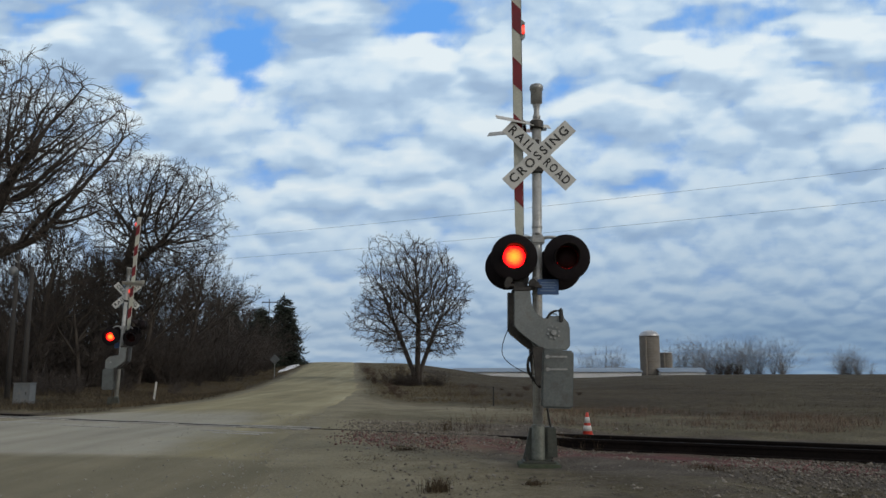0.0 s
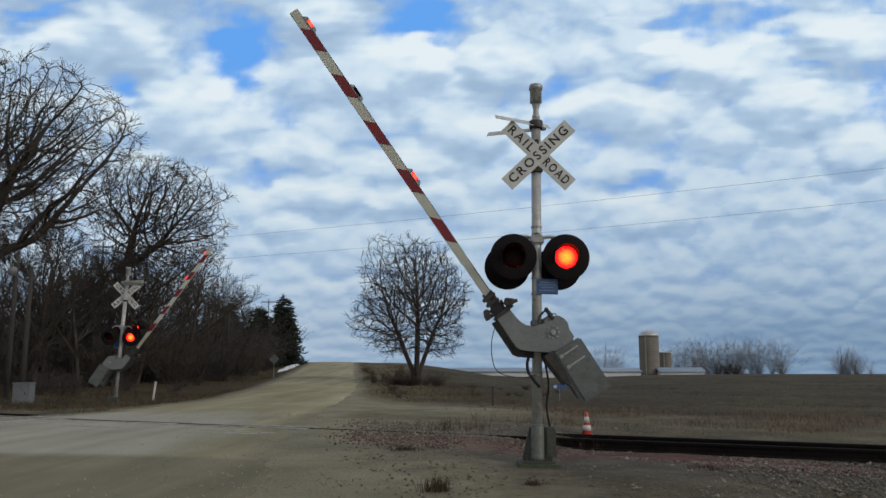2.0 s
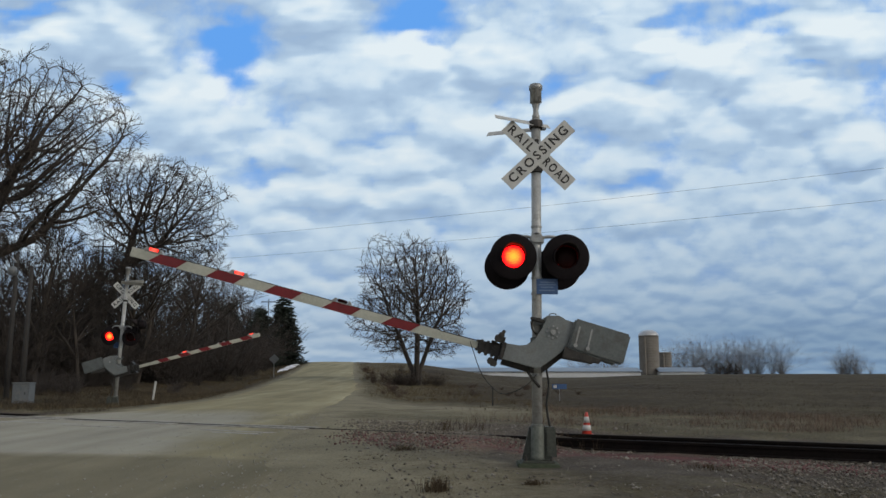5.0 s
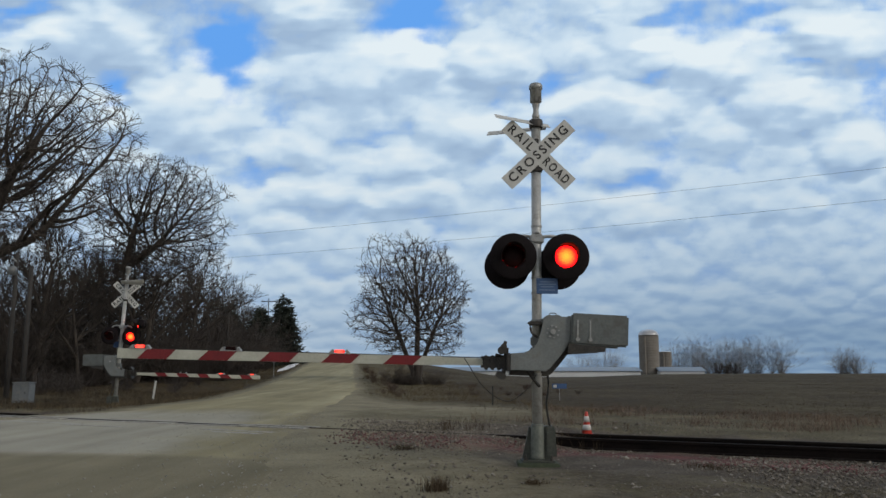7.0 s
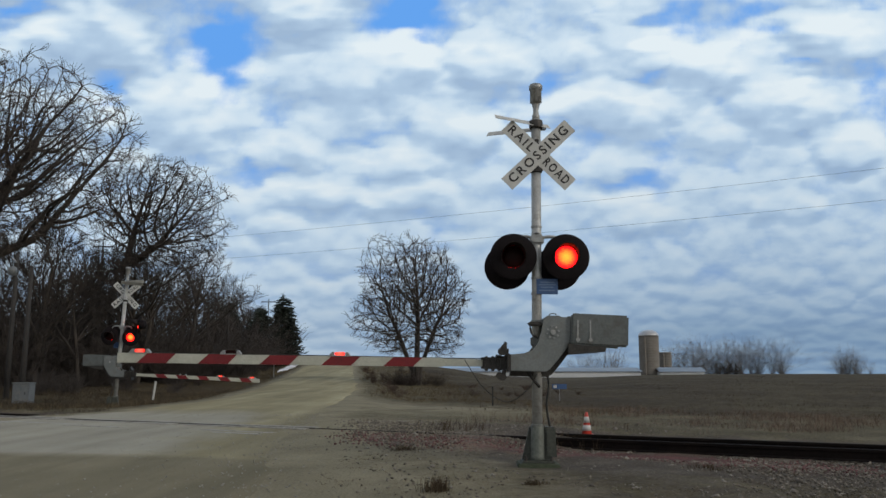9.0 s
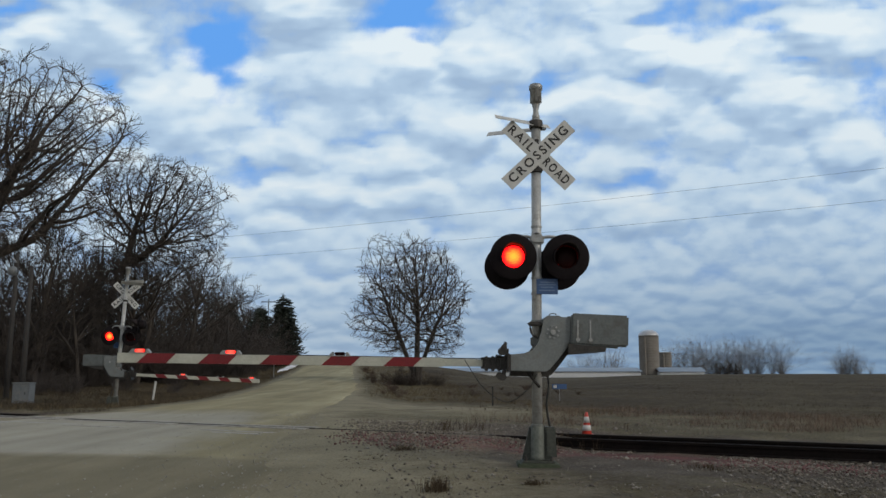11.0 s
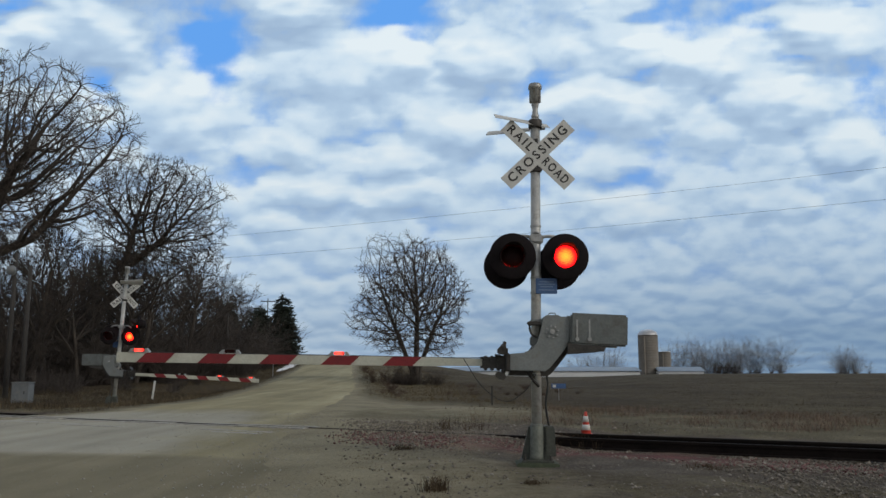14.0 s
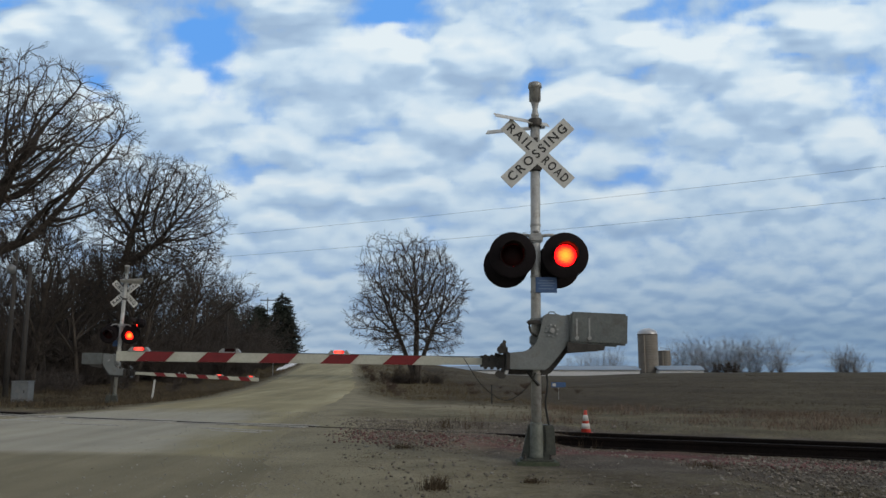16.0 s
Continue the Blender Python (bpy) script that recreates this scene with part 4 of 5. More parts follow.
def tree_segments(seed, tall, wide, stems=1, trunk=0.25, lean=(0, 0), twig=0.008, **kw):
    opt = dict(levels=5, wander=0.09, lift=0.05, kids=[1, 2, 2, 1, 2], chance=0.8, angle=(28, 62), ratio=(0.5, 0.72), twig=twig, stems=stems, rise=0.18)
    opt.update(kw)
    rng = np.random.default_rng(seed)
    segs = []
    for k in range(stems):
        a = 2 * math.pi * (k + rng.uniform(-0.2, 0.2)) / stems
        out = 0.32 if stems > 1 else 0.03
        d = np.array([math.cos(a) * out + lean[0], math.sin(a) * out + lean[1], 1.0])
        grow(segs, rng, np.array([math.cos(a) * 0.12 * (stems > 1), math.sin(a) * 0.12 * (stems > 1), -0.25]), d / np.linalg.norm(d), tall * 0.62 * rng.uniform(0.85, 1.05), trunk * (1 if stems == 1 else 0.7), 0, opt)
    s = np.array(segs)
    # fit the crown to its height and spread
    top, spread = np.percentile(s[:, 5], 99.7), np.percentile(np.abs(s[:, 3:5] - np.median(s[:, 3:5], 0)), 98)
    kz, kx = tall / top, wide / 2 / spread
    s[:, [2, 5]] *= kz
    s[:, [0, 1, 3, 4]] *= kx
    return s


def tree_things(seed, tall, wide, name="tree", label="", at=None, bark=None, twigs=None, group="", category="tree", **kw):
    s = tree_segments(seed, tall, wide, **kw)
    t = thing(name, label, category, at, group)
    thick = s[:, 8] <= 1
    mid = (s[:, 8] > 1) & (s[:, 8] <= 2)
    v, f = tubes(s[thick], 9)
    v2, f2 = tubes(s[mid], 5)
    trunk = new("trunk", array_mesh("trunk", np.concatenate([v, v2]), np.concatenate([f, f2 + len(v)]), bark or BARK))
    trunk.parent = t
    v, f = tubes(s[s[:, 8] > 2], 3)
    crown = new("crown", array_mesh("crown", v, f, twigs or TWIG))
    crown.parent = t
    tagged(crown, "bare leafless twigs")
    return t


def stand(x, y, dz=0.0, turn=0.0):
    return pose(x, y, float(height(x, y)) + dz, 0, 0, turn)


def crown_tree(seed, label, at, stem, crown, radii, count, reach, trunk, notch=0.0, floor_z=1.5, twig=0.009):
    """A bare tree whose limbs fork towards points spread through its crown; stem is the way up to the first fork."""
    rng = np.random.default_rng(seed)
    c, r = np.array(crown), np.array(radii)
    q = rng.normal(0, 1, (count * 2, 3))
    q = q / np.linalg.norm(q, axis=1, keepdims=True) * rng.random((count * 2, 1)) ** 0.42
    lump = np.array([noise.noise((a * 2.2, b * 2.2, d * 2.2 + seed)) for a, b, d in q])
    q = q * (1 + 0.34 * lump[:, None])
    goals = c + q * r
    keep = (goals[:, 2] > floor_z) & (np.hypot(q[:, 0], q[:, 1]) > notch * (1 - q[:, 2]) * 0.5)
    goals = goals[keep][:count]
    pos, up = [], []
    for way in stem:
        last = -1
        way = [np.array(p, float) for p in way]
        for a, b in zip(way, way[1:]):
            k = max(1, int(np.linalg.norm(b - a) / reach))
            for i in range(k):
                pos.append(a + (b - a) * (i + (last >= 0)) / k + rng.normal(0, 0.05, 3) * reach)
                up.append(last)
                last = len(pos) - 1
    P = np.array(pos)
    d = np.linalg.norm(goals[:, None] - P[None], axis=2)
    near, dist = d.argmin(1), d.min(1)
    alive, forks = np.ones(len(goals), bool), {}
    for _ in range(150):
        if not alive.any():
            break
        first = len(pos)
        for i in np.unique(near[alive]):
            forks[i] = forks.get(i, 0) + 1
            if forks[i] > 3:
                alive &= near != i
                continue
            g = goals[alive & (near == i)] - pos[i]
            way = (g / (np.linalg.norm(g, axis=1, keepdims=True) + 1e-6)).mean(0) + rng.normal(0, 0.09, 3)
            if up[i] >= 0:
                b = pos[i] - pos[up[i]]
                way = way + 0.5 * b / (np.linalg.norm(b) + 1e-6)
            pos.append(pos[i] + way / (np.linalg.norm(way) + 1e-6) * reach)
            up.append(i)
        if len(pos) == first:
            continue
        fresh = np.array(pos[first:])
        d = np.linalg.norm(goals[:, None] - fresh[None], axis=2)
        closer = d.min(1) < dist
        near = np.where(closer, d.argmin(1) + first, near)
        dist = np.where(closer, d.min(1), dist)
        alive &= dist > reach * 1.25
    # twigs on the outer shoots
    n0 = len(pos)
    kids = np.bincount([u for u in up if u >= 0], minlength=n0)
    ends = [i for i in range(len(pos)) if kids[i] == 0 or (kids[i] == 1 and rng.random() < 0.45)]
    for i in ends:
        b = pos[i] - pos[up[i]] if up[i] >= 0 else np.array([0, 0, 1.0])
        for _ in range(5 if kids[i] == 0 else 2):
            p, w, u = pos[i], b / (np.linalg.norm(b) + 1e-6), i
            for _k in range(3):
                w = w + rng.normal(0, 0.32, 3) + np.array([0, 0, 0.06])
                w /= np.linalg.norm(w)
                p = p + w * reach * rng.uniform(0.5, 1.0)
                pos.append(p)
                up.append(u)
                u = len(pos) - 1
    load = np.zeros(len(pos))
    for i in range(len(pos) - 1, -1, -1):
        load[i] = max(load[i], 1.0)
        if up[i] >= 0:
            load[up[i]] += load[i]
    rad = twig * load ** 0.38
    rad *= np.where(load > 60, trunk / rad.max(), 1.0) ** np.clip(np.log(np.maximum(load, 1)) / np.log(load.max()), 0, 1)
    segs = np.array([(*pos[u], *pos[i], max(rad[i], min(rad[u], rad[i] * 1.35)), rad[i], load[i]) for i, u in enumerate(up) if u >= 0])
    t = thing("tree", label, "tree", at)
    stout = segs[:, 8] > 25
    v, f = tubes(segs[stout], 8)
    trunk_ob = new("trunk", array_mesh("trunk", v, f, BARK))
    trunk_ob.parent = t
    v, f = tubes(segs[~stout], 3)
    crown_ob = new("crown", array_mesh("crown", v, f, TWIG))
    crown_ob.parent = t
    tagged(crown_ob, "bare leafless twigs")
    return t


# two great bare trees at the edge of the wood, and the lone tree in the field corner
crown_tree(8, "large bare spreading tree at the edge of the wood", stand(-24.9, 40, -0.1), [[(0, 0, -0.3), (0.2, 0.1, 3.4), (0.5, 0, 6.4)], [(0.5, 0, 6.4), (2.0, -0.4, 9.4)], [(0.5, 0, 6.4), (0.2, 0.5, 10.0)], [(0.5, 0, 6.4), (3.4, 0.6, 7.8)]], (2.1, 0, 12.2), (6.2, 5.0, 5.2), 4600, 0.27, 0.4, 0.0, 6.2, 0.0098)
crown_tree(19, "bare tree with a rounded open crown", stand(-20.6, 50, -0.1), [[(0, 0, -0.3), (0.1, 0.1, 4.0), (0.3, 0, 7.4)], [(0.3, 0, 7.4), (2.2, 0.2, 9.0)], [(0.3, 0, 7.4), (0.6, 0.5, 10.0)]], (2.2, 0, 10.9), (4.4, 3.8, 3.9), 3000, 0.25, 0.24, 0.0, 6.6, 0.0085)
crown_tree(13, "lone bare many-stemmed tree in the field corner", stand(-2.1, 60, -0.1), [[(0, 0, -0.3), (-0.2, 0.1, 1.2), (-1.4, 0.2, 4.2)], [(0.1, 0, -0.3), (0.15, -0.1, 2.0), (0.2, -0.3, 5.0)], [(0.2, 0.1, -0.3), (0.4, 0.2, 1.4), (1.5, 0.5, 4.4)]], (-0.2, 0, 6.15), (4.3, 4.0, 4.9), 4600, 0.24, 0.2, 0.3, 2.3, 0.0085)

# the wood: a few grown trees, repeated at differing sizes and turns
protos = []
for k in range(5):
    protos.append(tree_things(100 + k, 10.0, 6.5, label="bare dark woodland tree in the thicket", at=stand(-30 - 3 * k, 58 + 7 * k), bark=BARK, twigs=DARKTWIG, group="woodland trees", trunk=0.17, lift=0.05, kids=[2, 2, 2, 2], chance=0.66, levels=4, twig=0.016))
rw = random.Random(8)
for i in range(44):
    y = rw.uniform(44, 112)
    edge = np.interp(y, [44, 60, 80, 112], [-21.5, -19.5, -21.5, -23.5])
    x = edge - abs(rw.gauss(0, 1)) * 6.5 - rw.uniform(0, 1.5)
    k = rw.uniform(0.78, 1.18) * float(np.interp(y, [44, 75, 112], [1.05, 1.08, 0.85]))
    o = copy_thing(protos[i % 5], stand(x, y, -0.1, rw.uniform(0, 360)))
    o.scale = (k, k, k * rw.uniform(0.92, 1.1))


for i in range(9):
    copy_thing(protos[i % 5], stand(-31 - 2.6 * i + rw.uniform(-1, 1), rw.uniform(56, 74), -0.1, rw.uniform(0, 360))).scale = (1.25, 1.25, 1.2)


# thicket under the wood: many fine stems in clumps
def shrub_mesh(seed, tall, wide, count, twig):
    rng = np.random.default_rng(seed)
    segs = []
    for _ in range(count):
        a, r = rng.uniform(0, 6.28), abs(rng.normal(0, 0.3)) * wide
        p = np.array([math.cos(a) * r * 0.25, math.sin(a) * r * 0.25, -0.1])
        d = np.array([math.cos(a) * 0.5, math.sin(a) * 0.5, 1.0]) + rng.normal(0, 0.25, 3)
        d /= np.linalg.norm(d)
        h = tall * rng.uniform(0.5, 1.0)
        for i in range(4):
            q = p + d * h / 4
            segs.append((*p, *q, twig * (1.3 - 0.22 * i), twig * (1.1 - 0.22 * i)))
            for _k in range(3):
                c = d + rng.normal(0, 0.6, 3)
                c /= np.linalg.norm(c)
                e = p + c * h * 0.22
                segs.append((*p, *e, twig * 0.7, twig * 0.4))
                c2 = c + rng.normal(0, 0.6, 3)
                segs.append((*e, *(e + c2 / np.linalg.norm(c2) * h * 0.14), twig * 0.5, twig * 0.25))
            d = d + rng.normal(0, 0.18, 3)
            d /= np.linalg.norm(d)
            p = q
    return tubes(segs, 3)


def shrubs(name, label, spots, material, variants, group, category="shrub"):
    first = []
    for sd, tall, wide, count, twig in variants:
        v, f = shrub_mesh(sd, tall, wide, count, twig)
        first.append(array_mesh(name, v, f, material))
    for i, (x, y, k, turn) in enumerate(spots):
        ob = new(name, first[i % len(first)])
        ob.matrix_basis = stand(x, y, 0, turn) @ Matrix.Diagonal((k, k, k, 1))
        tagged(ob, label, category, group)


spots = []
for i in range(74):
    y = rw.uniform(43, 116)
    edge = np.interp(y, [44, 60, 80, 116], [-20.5, -17.5, -19.5, -22.5])
    spots.append((edge - abs(rw.gauss(0, 1)) * 4.5, y, rw.uniform(0.7, 1.35), rw.uniform(0, 360)))
for i in range(34):
    y = rw.uniform(76, 118)
    edge = np.interp(y, [76, 118], [-20.8, -23.0])
    spots.append((edge - abs(rw.gauss(0, 1)) * 2.6, y, rw.uniform(1.1, 1.75), rw.uniform(0, 360)))
for i in range(44):
    spots.append((rw.uniform(-48, -26), rw.uniform(50, 78), rw.uniform(1.4, 1.9), rw.uniform(0, 360)))
shrubs("thicket", "dense dark leafless brush under the wood", spots, DARKTWIG, [(31, 4.2, 3.6, 30, 0.026), (32, 5.0, 3.0, 28, 0.026), (33, 3.4, 4.2, 34, 0.026)], "woodland brush")
shrubs("scrub", "low brown scrub round the lone tree", [(-2.1 + rw.uniform(-2.2, 2.2), 60 + rw.uniform(-1.5, 1.0), rw.uniform(0.6, 1.1), rw.uniform(0, 360)) for _ in range(16)], TWIG, [(41, 1.9, 1.8, 26, 0.011), (42, 1.4, 2.2, 22, 0.01)], "scrub round the lone tree")


shrubs("bank_scrub", "low russet scrub on the road bank", [(float(np.interp(q, ROAD_Y, ROAD_R)) + rw.uniform(0.9, 2.6), q, rw.uniform(0.3, 0.62), rw.uniform(0, 360)) for q in np.linspace(41, 88, 26)] + [(rw.uniform(-1.5, 9), rw.uniform(44, 58), rw.uniform(0.25, 0.5), rw.uniform(0, 360)) for _ in range(14)], SCRUB, [(71, 1.3, 2.2, 24, 0.011), (72, 1.0, 2.6, 22, 0.011)], "bank scrub")


def conifer(seed, tall, wide, at, label):
    rng = np.random.default_rng(seed)
    t = thing("conifer", label, "tree", at, "conifers")
    v, f = tubes([(0, 0, -0.2, 0, 0, tall, 0.16, 0.02)], 8)
    trunk = new("trunk", array_mesh("trunk", v, f, BARK))
    trunk.parent = t
    segs = []
    for i in range(900):
        z = 0.25 + (tall - 0.3) * (1 - math.sqrt(rng.random()) * 0.98)
        reach = wide / 2 * (1 - z / tall) ** 0.6 * rng.uniform(0.6, 1.12) + 0.12
        a = rng.uniform(0, 6.28)
        q = np.array([math.cos(a) * reach, math.sin(a) * reach, z - 0.18 * reach + rng.normal(0, 0.1)])
        p = np.array([0, 0, z])
        segs.append((*p, *q, 0.02, 0.012))
        for k in range(9):
            b = p + (q - p) * rng.uniform(0.3, 1.0)
            c = b + rng.normal(0, 1, 3) * np.array([0.3, 0.3, 0.16])
            segs.append((*b, *c, 0.11, 0.01))
    v, f = tubes(segs, 3)
    crown = new("crown", array_mesh("crown", v, f, NEEDLE))
    crown.parent = t
    tagged(crown, "dark green needle foliage")


shrubs("edge_scrub", "low tangled brown scrub along the edge of the wood", [(rw.uniform(-31, -14.5) , rw.uniform(36, 46), rw.uniform(0.5, 1.1), rw.uniform(0, 360)) for _ in range(22)] + [(float(np.interp(q, [46, 110], [-13.8, -21.6])) - rw.uniform(0.3, 3.5), q, rw.uniform(0.35, 0.8), rw.uniform(0, 360)) for q in np.linspace(46, 108, 18)], DARKTWIG, [(61, 1.7, 2.4, 20, 0.014), (62, 1.2, 3.0, 20, 0.014)], "wood edge scrub")


conifer(3, 9.8, 6.4, stand(-21.4, 106), "dark green conifer at the end of the wood")
conifer(4, 7.4, 5.4, stand(-24.5, 106), "shorter dark conifer beside the tall one")
conifer(9, 7.6, 5.6, stand(-23.0, 100), "broad dark conifer at the end of the wood")
conifer(6, 8.0, 5.2, stand(-26.5, 98), "dark conifer among bare trees")

# far trees beyond the field
FAR_KINDS = [(301, 16.5, 2.2, 24, 0.032), (302, 15.5, 2.6, 24, 0.032), (303, 17.0, 2.0, 22, 0.032)]
row = [(96 + i * 2.25 + rw.uniform(-0.8, 0.8), 328 + rw.uniform(-6, 10), rw.uniform(0.92, 1.16), rw.uniform(0, 360)) for i in range(20)]
row += [(46, 262, 0.62, 10), (49, 258, 0.7, 50), (52, 262, 0.78, 90), (55, 260, 0.72, 130), (58, 264, 0.6, 170), (42, 266, 0.5, 210), (141, 282, 0.3, 0), (145, 282, 0.28, 60), (150, 281, 0.33, 120)]
# no air haze here: the paling with distance sits in the twig colour
shrubs("distant_tree", "distant bare grey tree beyond the field, paled by painted haze", row, HAZED_TWIG, FAR_KINDS, "distant trees", "tree")
shrubs("far_bush", "distant rounded grey bush by the field, paled by painted haze", [(126.8, 255, 0.9, 0), (129.5, 256, 1.08, 70), (132, 255, 0.9, 150)], HAZED_TWIG, [(51, 9.6, 6.0, 34, 0.03)], "distant bushes")
shrubs("far_bush", "low dark bush in front of the distant trees", [(93, 270, 1.0, 0), (96, 271, 1.1, 70), (99, 270, 0.9, 150)], TWIG, [(52, 5.2, 5.0, 34, 0.03)], "distant bushes")

# ---- farm beyond the field ----
def silo(at, radius, tall, label, dome=True):
    t = thing("silo", label, "silo", at, "farm silos")
    bm = B()
    prof = []
    z = 0.0
    while z < tall - 0.01:
        prof += [(radius, z), (radius, min(z + 0.66, tall)), (radius + 0.004, min(z + 0.68, tall)), (radius + 0.004, min(z + 0.74, tall))]
        z += 0.76
    part("stave_wall", lathe(bm, [(r, min(zz, tall)) for r, zz in prof], 32), CONCRETE, t, "hooped concrete stave wall", None, True)
    if dome:
        bm = lathe(B(), [(radius + 0.08, tall)] + [((radius + 0.05) * math.cos(a), tall + radius * 0.62 * math.sin(a)) for a in np.linspace(0.05, 1.5, 8)] + [(0.0, tall + radius * 0.63)], 32)
        part("dome_roof", bm, DOME_METAL, t, "pale metal dome roof", None, True)
    else:
        part("flat_roof", lathe(B(), [(radius + 0.06, tall), (radius + 0.06, tall + 0.15), (0, tall + 0.3)], 32), DOME_METAL, t)
    bm = box(B(), -0.5, 0.5, -radius - 0.6, -radius + 0.2, 0.0, tall * 0.97, 0.08)
    part("chute", bm, CONCRETE, t, "vertical unloading chute", pose(0, 0, 0, 0, 0, -40))


silo(stand(62.0, 240, -0.3), 2.95, 12.0, "tall concrete stave silo with a metal dome")
silo(stand(70.2, 252, -0.3), 1.9, 7.2, "short grey silo beside the tall one", False)


def barn(at, long, deep, wall, rise, label, bays):
    t = thing("barn", label, "barn", at, "farm buildings")
    part("wall", box(B(), -long / 2, long / 2, -deep / 2, deep / 2, -0.5, wall, 0.0), BARN_WHITE, t, "white ribbed cladding")
    bm = B()
    o = 0.4
    for sgn in (-1, 1):
        a = [(-long / 2 - o, sgn * (deep / 2 + o), wall - 0.05), (long / 2 + o, sgn * (deep / 2 + o), wall - 0.05), (long / 2 + o, 0, wall + rise), (-long / 2 - o, 0, wall + rise)]
        lo = [bm.verts.new(v) for v in a]
        hi = [bm.verts.new((x, y, z + 0.12)) for x, y, z in a]
        bm.faces.new(lo)
        bm.faces.new(hi)
        for i in range(4):
            bm.faces.new((lo[i], lo[(i + 1) % 4], hi[(i + 1) % 4], hi[i]))
    part("roof", bm, BARN_ROOF, t, "low grey blue metal roof")
    for k in range(bays):
        x = -long / 2 + long * (k + 0.5) / bays
        part("batten", box(B(), x - 0.06, x + 0.06, -deep / 2 - 0.06, -deep / 2 - 0.002, -0.4, wall - 0.1), BARN_WHITE, t)


barn(stand(28.5, 224, -0.2), 51, 11, 1.75, 1.0, "long low white barn with a grey blue metal roof", 16)
barn(stand(70.0, 238, -0.2), 13, 8, 1.0, 1.2, "low shed with a blue grey roof by the silos", 5)


# ---- poles, wires, signs ----
def pole(at, tall, label, arm=0.0, name="utility_pole", insulators=True):
    t = thing(name, label, "utility pole", at, "utility poles")
    part("shaft", rod(B(), (0, 0, -0.3), (0, 0, tall), 0.115, 0.08, 12), POLE_WOOD, t, "round weathered timber", None, True)
    if arm:
        part("crossarm", box(B(), -arm, arm, -0.06, 0.06, tall - 0.6, tall - 0.45, 0.01), POLE_WOOD, t)
        for x in (-arm * 0.85, arm * 0.85):
            part("insulator", lathe(B(), [(0.03, tall - 0.45), (0.06, tall - 0.4), (0.06, tall - 0.34), (0.03, tall - 0.28), (0, tall - 0.28)], 8, pose(x, 0, 0)), CABINET, t)
    return t


pole(stand(-20.3, 75), 6.9, "bare timber pole at the edge of the wood")
pole(pose(-30.9, 140, 1.2), 12.7, "distant timber pole with a crossarm", 1.3)
pole(stand(-17.3, 33), 5.6, "leaning grey timber pole with a meter box", 0)
t = pole(stand(-18.75, 34.5), 6.3, "timber pole with a small yard light", 0)
part("light_arm", rod(B(), (0, 0, 5.9), (0.1, -0.5, 6.0), 0.03), GALV, t)
part("light_head", lathe(B(), [(0.05, 0.22), (0.17, 0.16), (0.19, 0.02), (0.15, -0.16), (0.0, -0.2)], 14, pose(0.1, -0.5, 5.45)), CABINET, t, "pale round yard light", None, True)
cab = thing("equipment_cabinet", "pale grey metal equipment cabinet by the pole", "cabinet", stand(-16.7, 32), "")
part("body", box(B(), -0.33, 0.33, -0.25, 0.25, 0.0, 0.78, 0.02), CABINET, cab)
part("lid", box(B(), -0.36, 0.36, -0.28, 0.28, 0.782, 0.83, 0.015), CABINET, cab)
part("door", box(B(), -0.28, 0.28, -0.268, -0.252, 0.08, 0.72, 0.006), CABINET, cab)
part("handle", box(B(), 0.18, 0.21, -0.29, -0.269, 0.36, 0.48, 0.005), DARK_STEEL, cab)


def wire(label, pts):
    ob = solid("power_line", tube(B(), pts, 0.011, 5), RUBBER, label, "power line", None, "overhead lines", smooth=True)
    return ob


pole(stand(-40, 92), 14.6, "tall timber pole carrying the overhead wires", 1.2)
pole(stand(44, 56), 16.6, "tall timber pole carrying the overhead wires", 1.2)
for (za, zb) in ((15.15, 16.75), (12.8, 14.2)):
    pts = []
    for k in range(9):
        u = k / 8
        pts.append((-40 + 84 * u, 92 - 36 * u, za + (zb - za) * u - 0.9 * 4 * u * (1 - u) * 0.5 + 0.55))
    wire("thin dark overhead wire sagging across the road", pts)


def warning_sign(at):
    t = thing("warning_sign", "grey back of a diamond road sign on a post", "road sign", at)
    part("post", box(B(), -0.035, 0.035, -0.02, 0.02, -0.3, 2.0, 0.005), GALV, t)
    part("panel", box(B(), -0.32, 0.32, -0.032, -0.022, -0.32, 0.32, 0.002), CABINET, t, "plain aluminium sign back", pose(0, 0, 1.66, 0, 45, 0))


warning_sign(stand(-14.8, 70, -0.1))


def marker(at, tall, label, material, lean=0.0, thick=0.045):
    t = thing("marker_post", label, "marker post", at @ pose(0, 0, 0, 0, lean), "marker posts")
    part("stake", box(B(), -thick, thick, -0.02, 0.02, -0.3, tall, 0.008), material, t)
    part("cap", box(B(), -thick - 0.005, thick + 0.005, -0.025, 0.025, tall + 0.001, tall + 0.05, 0.008), material, t)


marker(stand(-13.7, 38), 0.85, "short white marker post leaning in the grass", SIGN_WHITE, 6)
marker(stand(2.1, 34), 0.75, "thin dark stake in the verge", POLE_WOOD, 0, 0.03)
marker(stand(-24.5, 52), 0.9, "dark stake at the edge of the wood", POLE_WOOD, 0, 0.03)
t = thing("buried_line_sign", "small blue sign on a thin stake in the field", "sign", stand(5.8, 40))
part("stake", rod(B(), (0, 0, -0.2), (0, 0, 0.62), 0.012), GALV, t)
plaque = part("plaque", box(B(), -0.36, 0.36, -0.012, 0.012, -0.12, 0.12, 0.004), BLUE_SIGN, t, "bright blue plate", pose(0, -0.02, 0.72))
part("patch", box(B(), -0.3, -0.14, -0.016, -0.0125, -0.07, 0.07), SIGN_WHITE, plaque)


